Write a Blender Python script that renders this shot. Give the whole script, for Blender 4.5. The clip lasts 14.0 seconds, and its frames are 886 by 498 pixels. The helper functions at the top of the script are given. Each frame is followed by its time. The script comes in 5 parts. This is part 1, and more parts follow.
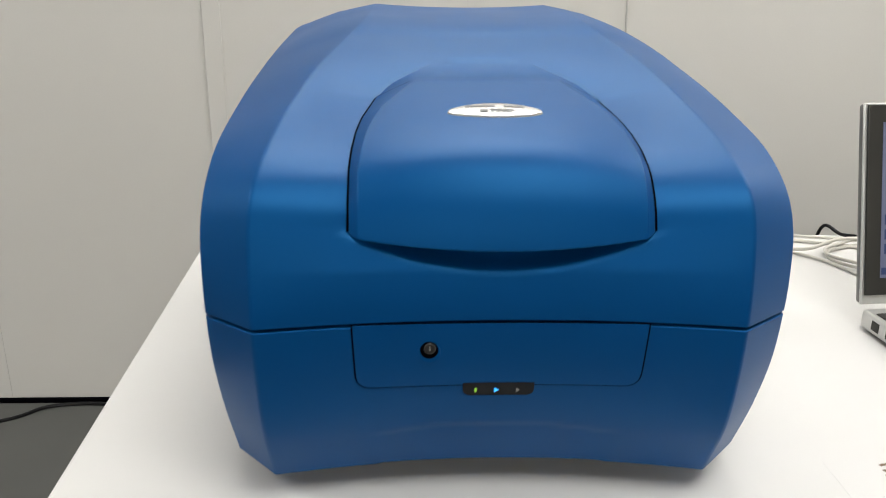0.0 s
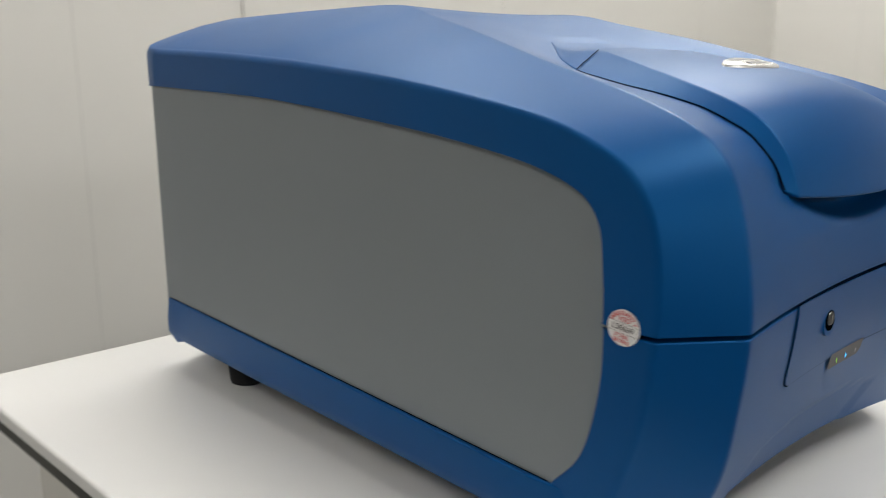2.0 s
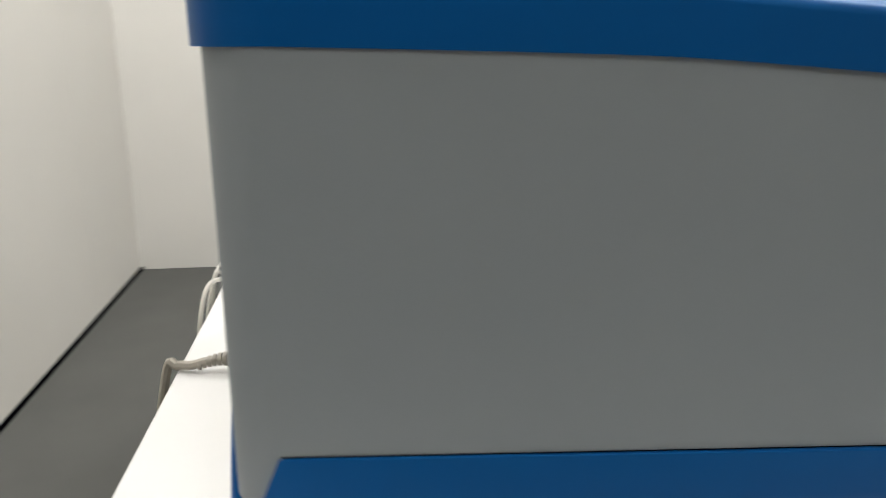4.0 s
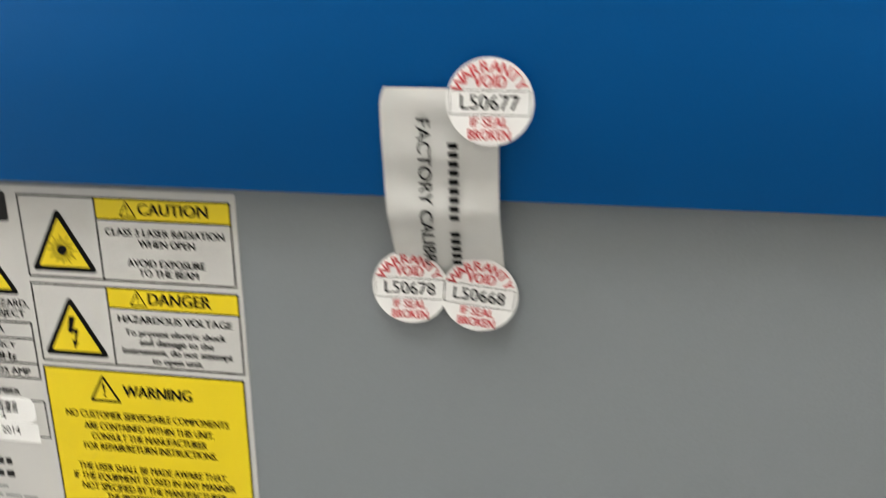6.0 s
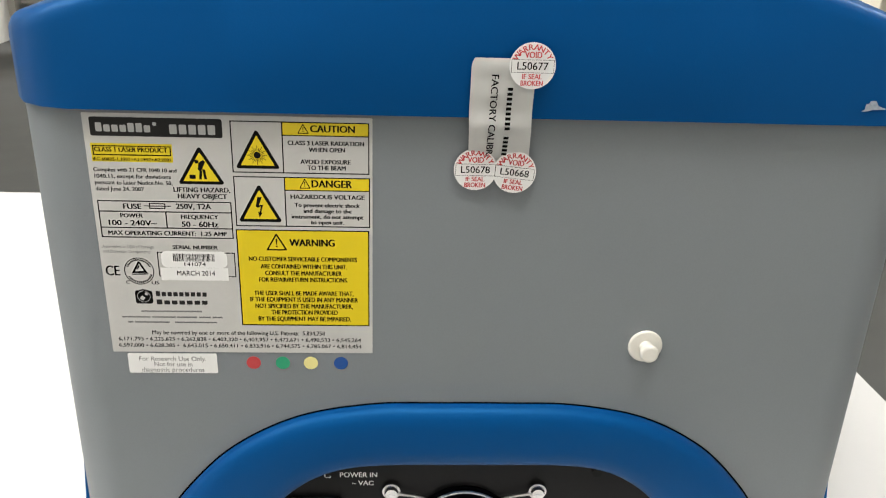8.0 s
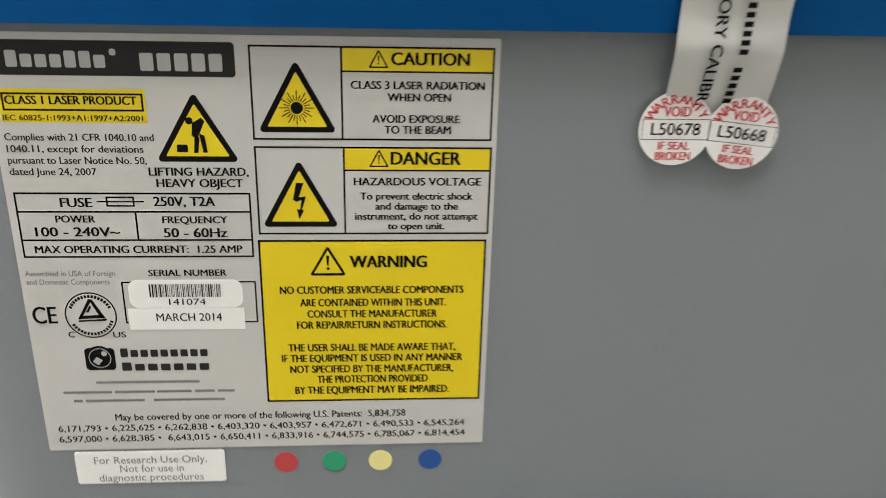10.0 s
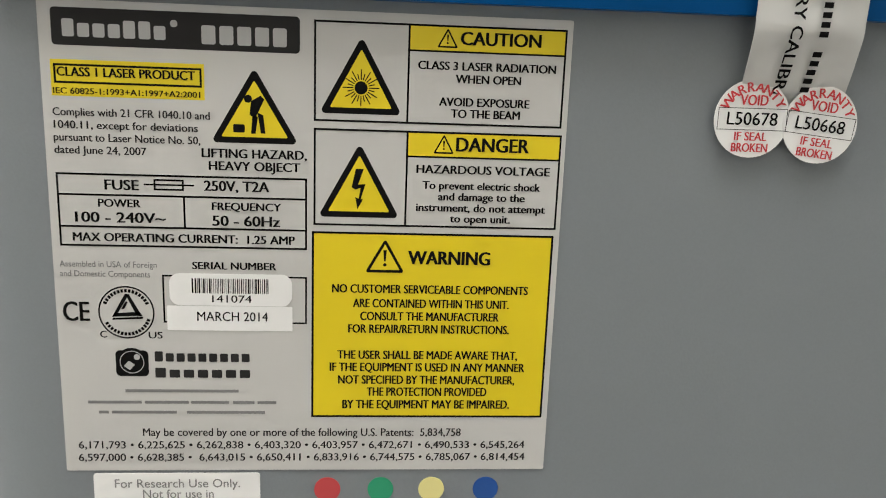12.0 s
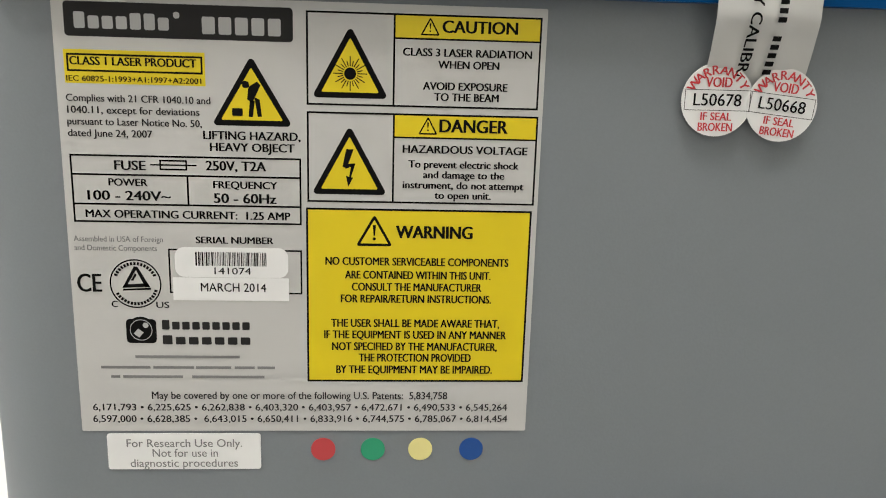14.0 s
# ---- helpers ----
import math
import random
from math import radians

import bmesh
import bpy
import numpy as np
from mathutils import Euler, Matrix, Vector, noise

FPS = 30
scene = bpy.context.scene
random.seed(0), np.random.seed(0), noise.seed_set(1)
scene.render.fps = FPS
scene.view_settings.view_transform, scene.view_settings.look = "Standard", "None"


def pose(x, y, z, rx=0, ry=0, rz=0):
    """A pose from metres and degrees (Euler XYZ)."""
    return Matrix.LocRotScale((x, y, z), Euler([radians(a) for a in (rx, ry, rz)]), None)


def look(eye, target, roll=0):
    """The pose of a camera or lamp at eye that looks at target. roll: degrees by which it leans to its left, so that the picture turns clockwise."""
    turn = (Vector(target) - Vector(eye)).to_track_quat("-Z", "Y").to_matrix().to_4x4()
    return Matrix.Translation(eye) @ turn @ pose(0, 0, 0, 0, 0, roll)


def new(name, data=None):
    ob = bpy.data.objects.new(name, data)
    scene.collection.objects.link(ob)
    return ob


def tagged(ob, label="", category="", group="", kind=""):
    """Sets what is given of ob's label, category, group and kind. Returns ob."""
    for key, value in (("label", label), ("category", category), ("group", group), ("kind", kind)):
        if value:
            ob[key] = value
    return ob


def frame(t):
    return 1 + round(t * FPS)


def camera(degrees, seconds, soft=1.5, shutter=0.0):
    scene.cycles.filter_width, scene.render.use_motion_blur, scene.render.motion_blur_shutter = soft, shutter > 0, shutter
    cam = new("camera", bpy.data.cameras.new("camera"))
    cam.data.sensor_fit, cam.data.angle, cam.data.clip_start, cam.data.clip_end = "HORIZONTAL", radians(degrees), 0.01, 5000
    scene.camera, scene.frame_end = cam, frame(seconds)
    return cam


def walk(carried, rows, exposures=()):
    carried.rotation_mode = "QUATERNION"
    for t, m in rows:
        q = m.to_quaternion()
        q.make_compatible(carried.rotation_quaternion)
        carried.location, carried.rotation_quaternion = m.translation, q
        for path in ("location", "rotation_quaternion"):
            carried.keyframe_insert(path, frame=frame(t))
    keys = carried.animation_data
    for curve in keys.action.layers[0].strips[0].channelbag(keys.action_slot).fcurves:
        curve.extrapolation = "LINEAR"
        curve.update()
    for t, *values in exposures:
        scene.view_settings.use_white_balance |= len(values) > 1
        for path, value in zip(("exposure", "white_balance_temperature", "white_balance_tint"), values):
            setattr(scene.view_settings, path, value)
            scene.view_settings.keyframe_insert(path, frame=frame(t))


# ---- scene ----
cam = camera(55.5, 14.0, soft=1.02, shutter=0.5)
PATH = [
    (0, (-0.063, -0.535, 1.161), (0.01, 1.351, 0.501), 0.6),
    (0.3, (-0.092, -0.55, 1.141), (0.011, 1.341, 0.495), 0.9),
    (0.5, (-0.145, -0.544, 1.119), (0.067, 1.339, 0.48), 0.8),
    (0.7, (-0.234, -0.534, 1.102), (0.198, 1.332, 0.526), 1.2),
    (1, (-0.353, -0.49, 1.078), (0.345, 1.309, 0.552), 0.9),
    (1.1, (-0.391, -0.473, 1.066), (0.395, 1.302, 0.559), 0.9),
    (1.3, (-0.448, -0.417, 1.041), (0.447, 1.306, 0.557), 0.7),
    (1.5, (-0.490, -0.344, 1.034), (0.504, 1.334, 0.548), -0.1),
    (1.8, (-0.534, -0.246, 1.048), (0.658, 1.309, 0.613), -0.6),
    (2, (-0.568, -0.191, 1.048), (0.772, 1.234, 0.629), -0.4),
    (2.2, (-0.604, -0.138, 1.047), (0.859, 1.162, 0.617), -0.3),
    (2.5, (-0.672, -0.05, 1.048), (0.987, 0.989, 0.634), -0.5),
    (2.7, (-0.701, 0.009, 1.046), (1.033, 0.914, 0.625), -0.4),
    (4.8, (-0.371, 0.762, 1.047), (1.247, -0.261, 0.469), -0.3),
    (5, (-0.287, 0.783, 1.052), (1.174, -0.453, 0.47), -0.0),
    (5.3, (-0.189, 0.79, 1.056), (0.976, -0.716, 0.445), 0.9),
    (5.5, (-0.13, 0.795, 1.059), (0.804, -0.859, 0.433), 1.0),
    (5.7, (-0.081, 0.804, 1.066), (0.541, -0.992, 0.442), 0.9),
    (6, (-0.037, 0.81, 1.087), (0.276, -1.062, 0.457), -0.1),
    (6.5, (0.023, 0.84, 1.099), (0.109, -1.05, 0.451), -0.4),
    (6.8, (0.051, 0.858, 1.107), (-0.05, -1.039, 0.483), 0.4),
    (7, (0.048, 0.882, 1.131), (-0.029, -0.999, 0.456), 0.6),
    (7.2, (0.055, 0.910, 1.144), (-0.085, -0.957, 0.446), 1.3),
    (7.3, (0.051, 0.923, 1.140), (-0.078, -0.948, 0.447), 1.6),
    (7.5, (0.042, 0.946, 1.133), (-0.075, -0.920, 0.418), 1.6),
    (7.6, (0.041, 0.956, 1.130), (-0.086, -0.902, 0.400), 1.8),
    (7.8, (0.039, 0.969, 1.124), (-0.078, -0.88, 0.371), 1.9),
    (8, (0.039, 0.979, 1.125), (-0.063, -0.861, 0.347), 2.0),
    (8.2, (0.038, 0.979, 1.131), (-0.065, -0.852, 0.332), 2.3),
    (10.3, (0.09, 0.812, 1.052), (-0.065, -1.057, 0.356), 1.3),
    (10.5, (0.094, 0.811, 1.05), (-0.077, -1.067, 0.383), 1.5),
    (11, (0.101, 0.811, 1.039), (-0.097, -1.094, 0.463), 1.9),
    (11.5, (0.099, 0.814, 1.029), (-0.073, -1.119, 0.545), 1.9),
    (12, (0.101, 0.82, 1.021), (-0.07, -1.123, 0.58), 2.2),
    (12.5, (0.099, 0.831, 1.024), (-0.058, -1.111, 0.57), 2.4),
    (13, (0.097, 0.835, 1.02), (-0.052, -1.106, 0.562), 2.2),
    (13.5, (0.095, 0.833, 1.019), (-0.049, -1.106, 0.554), 2.0),
    (14, (0.094, 0.837, 1.02), (-0.041, -1.105, 0.56), 1.7),
]
walk(cam, [(t, look(eye, target, roll)) for t, eye, target, roll in PATH], [(0, -0.38), (0.5, -0.54), (1, -0.60), (1.5, -0.56), (2.7, -0.42), (4.8, -0.05), (5.6, 0.05), (6.1, 0.15), (7, 0.38), (7.4, 0.28), (8, -0.05), (10.3, -0.15), (14, -0.17)])

# ---- light: a closed room with ceiling panels ----
world = bpy.data.worlds.new("world")
scene.world = world
world.use_nodes = True
world.node_tree.nodes["Background"].inputs[0].default_value = (0.75, 0.85, 1.0, 1)
world.node_tree.nodes["Background"].inputs[1].default_value = 0.15

CEIL = 2.75
PANELS = [(1.95, 0.95, 27), (0.1, 1.12, 17), (-2.2, -0.2, 27), (0.45, -0.80, 28), (-1.45, -5.6, 125), (1.25, -6.0, 105)]


# ---- small builders ----
def part(name, bm, material, parent=None, label="", smooth=True, bevel=0.0, segments=2, angle=30):
    me = bpy.data.meshes.new(name)
    bm.normal_update()
    bm.to_mesh(me)
    bm.free()
    me.materials.append(material)
    if smooth:
        for p in me.polygons:
            p.use_smooth = True
        me.set_sharp_from_angle(angle=radians(angle))
    ob = new(name, me)
    if parent is not None:
        ob.parent = parent
    if bevel:
        mod = ob.modifiers.new("bevel", "BEVEL")
        mod.width, mod.segments, mod.limit_method, mod.angle_limit = bevel, segments, "ANGLE", radians(angle)
        mod.harden_normals = False
    if label:
        ob["label"] = label
    return ob


def thing(name, label, category, group="", at=(0, 0, 0)):
    ob = new(name)
    ob.empty_display_size = 0.05
    ob.location = at
    return tagged(ob, label, category, group)


def box(bm, x0, x1, y0, y1, z0, z1):
    r = bmesh.ops.create_cube(bm, size=1)
    m = Matrix.Translation(((x0 + x1) / 2, (y0 + y1) / 2, (z0 + z1) / 2)) @ Matrix.Diagonal((x1 - x0, y1 - y0, z1 - z0, 1))
    bmesh.ops.transform(bm, matrix=m, verts=r["verts"])
    return r["verts"]


def boxed(x0, x1, y0, y1, z0, z1):
    bm = bmesh.new()
    box(bm, x0, x1, y0, y1, z0, z1)
    return bm


def cyl(bm, m, r0, r1, depth, n=24):
    r = bmesh.ops.create_cone(bm, cap_ends=True, segments=n, radius1=r0, radius2=r1, depth=depth)
    bmesh.ops.transform(bm, matrix=m, verts=r["verts"])


def grid(bm, rows, close=False):
    """Quads between rows of points."""
    vs = [[bm.verts.new(p) for p in row] for row in rows]
    for a, b in zip(vs, vs[1:]):
        n = len(a)
        for i in range(n if close else n - 1):
            j = (i + 1) % n
            bm.faces.new((a[i], a[j], b[j], b[i]))
    return vs


def tube(bm, pts, r, n=8, smooth_steps=6):
    """A round cable along points."""
    P = spline(pts, smooth_steps)
    rows = []
    up = Vector((0, 0, 1))
    for i, p in enumerate(P):
        d = (P[min(i + 1, len(P) - 1)] - P[max(i - 1, 0)]).normalized()
        a = d.cross(up)
        if a.length < 1e-3:
            a = d.cross(Vector((0, 1, 0)))
        a.normalize()
        b = a.cross(d)
        rows.append([p + r * (math.cos(2 * math.pi * k / n) * a + math.sin(2 * math.pi * k / n) * b) for k in range(n)])
    vs = grid(bm, rows, True)
    bm.faces.new(vs[0][::-1]), bm.faces.new(vs[-1])


def spline(pts, steps):
    """Catmull-Rom through points."""
    P = [Vector(p) for p in pts]
    P = [2 * P[0] - P[1]] + P + [2 * P[-1] - P[-2]]
    out = []
    for i in range(1, len(P) - 2):
        a, b, c, d = P[i - 1 : i + 3]
        for k in range(steps):
            t = k / steps
            out.append(0.5 * (2 * b + (c - a) * t + (2 * a - 5 * b + 4 * c - d) * t * t + (3 * b - a - 3 * c + d) * t**3))
    return out + [P[-2]]


def lerp(table, v):
    """Straight-line look-up in ((v, value), ...)."""
    if v <= table[0][0]:
        return table[0][1]
    for (a, p), (b, q) in zip(table, table[1:]):
        if v <= b:
            return p + (q - p) * (v - a) / (b - a)
    return table[-1][1]


def ease(a, b, v):
    t = min(max((v - a) / (b - a), 0), 1)
    return t * t * (3 - 2 * t)


# ---- materials ----
def material(name, colour, rough=0.5, metal=0.0, vary=0.06, scale=6.0, grain=0.0, grain_scale=900.0, bump=0.0, rough_vary=0.0, coat=0.0, spec=0.5, tint=(1, 1, 1)):
    """A surface with mottling at one scale, and grain or relief at a finer one."""
    m = bpy.data.materials.new(name)
    m.use_nodes = True
    nt = m.node_tree
    b = nt.nodes["Principled BSDF"]
    b.inputs["Base Color"].default_value = (*colour, 1)
    b.inputs["Roughness"].default_value = rough
    b.inputs["Metallic"].default_value = metal
    b.inputs["Specular IOR Level"].default_value = spec
    b.inputs["Coat Weight"].default_value = coat
    b.inputs["Specular Tint"].default_value = (*tint, 1)
    co = nt.nodes.new("ShaderNodeTexCoord")
    if vary or grain or rough_vary:
        big = nt.nodes.new("ShaderNodeTexNoise")
        big.inputs["Scale"].default_value, big.inputs["Detail"].default_value = scale, 5
        fine = nt.nodes.new("ShaderNodeTexNoise")
        fine.inputs["Scale"].default_value, fine.inputs["Detail"].default_value = grain_scale, 2
        for n in (big, fine):
            nt.links.new(co.outputs["Object"], n.inputs["Vector"])
        mix = nt.nodes.new("ShaderNodeMath")
        mix.operation = "MULTIPLY_ADD"
        nt.links.new(big.outputs["Fac"], mix.inputs[0])
        mix.inputs[1].default_value, mix.inputs[2].default_value = 2 * vary, 1 - vary
        mix2 = nt.nodes.new("ShaderNodeMath")
        mix2.operation = "MULTIPLY_ADD"
        nt.links.new(fine.outputs["Fac"], mix2.inputs[0])
        mix2.inputs[1].default_value = 2 * grain
        sub = nt.nodes.new("ShaderNodeMath")
        sub.operation = "SUBTRACT"
        nt.links.new(mix.outputs[0], sub.inputs[0])
        sub.inputs[1].default_value = grain
        nt.links.new(sub.outputs[0], mix2.inputs[2])
        hsv = nt.nodes.new("ShaderNodeHueSaturation")
        hsv.inputs["Color"].default_value = (*colour, 1)
        nt.links.new(mix2.outputs[0], hsv.inputs["Value"])
        nt.links.new(hsv.outputs[0], b.inputs["Base Color"])
        if rough_vary:
            mr = nt.nodes.new("ShaderNodeMath")
            mr.operation = "MULTIPLY_ADD"
            nt.links.new(big.outputs["Fac"], mr.inputs[0])
            mr.inputs[1].default_value, mr.inputs[2].default_value = 2 * rough_vary, rough - rough_vary
            nt.links.new(mr.outputs[0], b.inputs["Roughness"])
        if bump:
            bp = nt.nodes.new("ShaderNodeBump")
            bp.inputs["Strength"].default_value, bp.inputs["Distance"].default_value = bump, 0.0004
            nt.links.new(fine.outputs["Fac"], bp.inputs["Height"])
            nt.links.new(bp.outputs[0], b.inputs["Normal"])
    return m


def glowing(name, colour, strength):
    m = bpy.data.materials.new(name)
    m.use_nodes = True
    b = m.node_tree.nodes["Principled BSDF"]
    b.inputs["Base Color"].default_value = (*colour, 1)
    b.inputs["Emission Color"].default_value = (*colour, 1)
    b.inputs["Emission Strength"].default_value = strength
    return m


BLUE = material("blue_plastic", (0.0005, 0.054, 0.198), 0.44, vary=0.05, scale=9, grain=0.05, grain_scale=1500, bump=0.10, rough_vary=0.05, spec=0.6, tint=(0.10, 0.48, 1.0))
GREY = material("grey_paint", (0.190, 0.209, 0.226), 0.52, vary=0.04, scale=7, grain=0.04, grain_scale=1300, bump=0.12, rough_vary=0.04)
BLACK = material("black_plastic", (0.008, 0.008, 0.009), 0.35, vary=0.15, scale=40, spec=0.2)
# near-black stand-in for the shade inside seams, gaps and openings
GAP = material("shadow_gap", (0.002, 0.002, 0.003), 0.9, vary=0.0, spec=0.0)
RUBBER = material("black_rubber", (0.010, 0.010, 0.011), 0.75, vary=0.2, scale=60, spec=0.2)
CHROME = material("chrome", (0.75, 0.75, 0.76), 0.22, 1.0, vary=0.06, scale=80, rough_vary=0.08)
STEEL = material("steel_wire", (0.62, 0.62, 0.63), 0.3, 1.0, vary=0.08, scale=120, rough_vary=0.08)
SILVER = material("silver_plaque", (0.72, 0.72, 0.73), 0.25, 0.85, vary=0.05, scale=60, rough_vary=0.08)
LABEL = material("label_vinyl", (0.52, 0.515, 0.50), 0.5, vary=0.03, scale=30)
STRIP_PAPER = material("translucent_strip_paper", (0.58, 0.58, 0.565), 0.5, vary=0.06, scale=120, rough_vary=0.1)
WHITE = material("white_sticker", (0.78, 0.78, 0.77), 0.45, vary=0.03, scale=60)
INK = material("black_ink", (0.005, 0.005, 0.005), 0.7, vary=0.1, scale=90, spec=0.08)
DARK_INK = material("dark_grey_ink", (0.022, 0.021, 0.021), 0.55, vary=0.1, scale=90, spec=0.15)
PALE_INK = material("pale_grey_ink", (0.42, 0.42, 0.42), 0.5, vary=0.05, scale=90)
GREY_INK = material("grey_ink", (0.20, 0.20, 0.20), 0.5, vary=0.05, scale=90)
YELLOW = material("yellow_ink", (0.72, 0.56, 0.003), 0.45, vary=0.04, scale=50)
RED_INK = material("red_ink", (0.55, 0.035, 0.045), 0.5, vary=0.08, scale=90)
DOT_RED = material("red_dot_sticker", (0.48, 0.05, 0.055), 0.5, vary=0.04, scale=90)
DOT_GREEN = material("green_dot_sticker", (0.02, 0.30, 0.15), 0.5, vary=0.04, scale=90)
DOT_YELLOW = material("cream_dot_sticker", (0.75, 0.68, 0.28), 0.5, vary=0.04, scale=90)
DOT_BLUE = material("blue_dot_sticker", (0.008, 0.07, 0.28), 0.5, vary=0.04, scale=90)
NYLON = material("white_nylon", (0.72, 0.70, 0.64), 0.35, vary=0.05, scale=120)
BEIGE = material("beige_plastic", (0.33, 0.305, 0.26), 0.5, vary=0.06, scale=60)
CABLE_WHITE = material("pale_cable", (0.60, 0.58, 0.53), 0.45, vary=0.05, scale=40)
TABLE = material("white_laminate", (0.68, 0.672, 0.66), 0.42, vary=0.025, scale=5, grain=0.01, grain_scale=700, rough_vary=0.05)
EDGE = material("grey_edge_band", (0.52, 0.51, 0.49), 0.5, vary=0.05, scale=30)
WALL = material("wall_paint", (0.66, 0.647, 0.617), 0.8, vary=0.03, scale=2.5, grain=0.02, grain_scale=260, bump=0.25)
TRIM = material("trim_paint", (0.64, 0.62, 0.58), 0.6, vary=0.03, scale=6)
FLOOR = material("grey_carpet", (0.085, 0.086, 0.082), 0.95, vary=0.15, scale=5, grain=0.25, grain_scale=420, bump=0.6)
CEILING = material("ceiling_tile", (0.78, 0.78, 0.76), 0.9, vary=0.03, scale=3, grain=0.05, grain_scale=120, bump=0.3)
LAPTOP = material("grey_magnesium", (0.22, 0.22, 0.215), 0.38, 0.6, vary=0.05, scale=60, rough_vary=0.05)
LAPTOP_EDGE = material("silver_trim", (0.60, 0.60, 0.58), 0.35, 0.5, vary=0.04, scale=60)
BEZEL = material("dark_bezel", (0.035, 0.034, 0.030), 0.5, vary=0.1, scale=40, spec=0.3)
KEYCAPS = material("black_keycaps", (0.012, 0.012, 0.013), 0.55, vary=0.1, scale=60, spec=0.25)
SCREEN = glowing("lit_screen", (0.085, 0.095, 0.15), 0.75)
SCREEN_DARK = glowing("screen_dark_tile", (0.02, 0.035, 0.10), 0.6)
SCREEN_LINE = glowing("screen_line", (0.08, 0.09, 0.13), 0.5)
LED_GREEN = glowing("green_light", (0.22, 0.50, 0.04), 0.40)
LED_BLUE = glowing("blue_light", (0.04, 0.36, 0.9), 1.6)
BLUE_CABLE = material("blue_cable", (0.02, 0.13, 0.42), 0.45, vary=0.06, scale=60)
CARD = material("brown_card", (0.40, 0.25, 0.11), 0.8, vary=0.1, scale=8)
BIN = material("grey_bin", (0.22, 0.215, 0.20), 0.6, vary=0.1, scale=12)
RACK = material("dark_rack", (0.02, 0.022, 0.024), 0.6, vary=0.1, scale=10)
SIGN_YELLOW = material("yellow_panel", (0.80, 0.50, 0.004), 0.5, vary=0.03, scale=5)
FABRIC = material("dark_fabric", (0.055, 0.058, 0.060), 0.95, vary=0.15, scale=14)
CREAM = material("cream_paint", (0.74, 0.68, 0.56), 0.7, vary=0.03, scale=4)

# ---- the room ----
YB, XR, XL, YF = 1.535, 3.0, -4.2, -7.2


def wall(name, x0, x1, y0, y1, label):
    ob = part(name, boxed(x0, x1, y0, y1, 0.0, CEIL), WALL, smooth=False)
    return tagged(ob, label, "wall", kind="structure")


floor = part("floor", boxed(XL - 0.15, XR + 0.15, YF - 0.15, YB + 0.15, -0.12, 0.0), FLOOR, smooth=False)
tagged(floor, "dark grey short-pile carpet floor", "floor", kind="structure")
ceiling = part("ceiling", boxed(XL - 0.15, XR + 0.15, YF - 0.15, YB + 0.15, CEIL, CEIL + 0.12), CEILING, smooth=False)
tagged(ceiling, "white tiled office ceiling", "ceiling", kind="structure")
wall_north = wall("wall_north", XL - 0.15, XR + 0.15, YB, YB + 0.12, "off-white painted partition wall behind the desk")
wall_east = wall("wall_east", XR, XR + 0.12, YF, YB, "off-white painted wall with a socket outlet")
wall_west = wall("wall_west", XL - 0.12, XL, YF, YB, "off-white painted side wall")
wall_south = wall("wall_south", XL - 0.15, XR + 0.15, YF - 0.12, YF, "off-white painted far wall of the lab")

# dark gap at the foot of the partition, joint strips on it
foot = tagged(part("baseboard", boxed(XL, XR, YB - 0.012, YB - 0.002, 0.0, 0.012), GAP, smooth=False), "thin dark gap strip along the foot of the wall", "baseboard", kind="structure")
for k, x in enumerate((-0.535,)):
    t = part("trim", boxed(x - 0.022, x + 0.022, YB - 0.0045, YB - 0.001, 0.0, CEIL - 0.01), WALL, bevel=0.002)
    tagged(t, "off-white vertical joint strip on the partition wall", "trim", "wall joint strips", "structure")
for x in (-3.0, -1.15, 0.07, 1.3, 2.4):
    t = part("trim", boxed(x - 0.0004, x + 0.0004, YB - 0.0006, YB + 0.001, 0.012, CEIL - 0.01), EDGE, smooth=False)
    tagged(t, "fine vertical panel joint in the partition wall", "trim", "wall panel joints", "structure")
for y in (0.30, 1.18, -0.9):
    t = part("trim", boxed(XR - 0.001, XR + 0.001, y - 0.0008, y + 0.0008, 0.0, CEIL - 0.01), EDGE, smooth=False)
    tagged(t, "fine vertical panel joint in the side wall", "trim", "wall panel joints", "structure")

# ceiling light panels
for x, y, watts in PANELS:
    cl = thing("ceiling_light", "square white recessed ceiling light panel", "ceiling light", "ceiling light panels", (x, y, CEIL))
    bm = bmesh.new()
    for a in ((-0.62, 0.62, -0.32, -0.30), (-0.62, 0.62, 0.30, 0.32), (-0.62, -0.60, -0.30, 0.30), (0.60, 0.62, -0.30, 0.30)):
        box(bm, *a, -0.03, -0.002)
    part("frame_rim", bm, TRIM, cl, smooth=False)
    part("diffuser", boxed(-0.6, 0.6, -0.3, 0.3, -0.012, -0.006), glowing("lit_diffuser", (1.0, 0.97, 0.92), 6.0), cl, smooth=False)
    data = bpy.data.lights.new("panel_light", "AREA")
    data.shape, data.size, data.size_y, data.energy, data.color = "RECTANGLE", 1.18, 0.58, watts, (1.0, 0.99, 0.955)
    lamp = new("panel_light", data)
    lamp.location = (x, y, CEIL - 0.035)

# ---- the desk ----
TX0, TX1, TY0, TY1, TZ = -0.375, 1.215, -0.080, 0.704, 0.75
desk = thing("desk", "white laminate office desk with a grey edge band", "desk", at=(0, 0, 0))


def skewed(bm):
    """The desk's short side runs slightly out of square."""
    for v in bm.verts:
        if v.co.x < 0:
            v.co.x += 0.031 * (TY1 - v.co.y)
    return bm


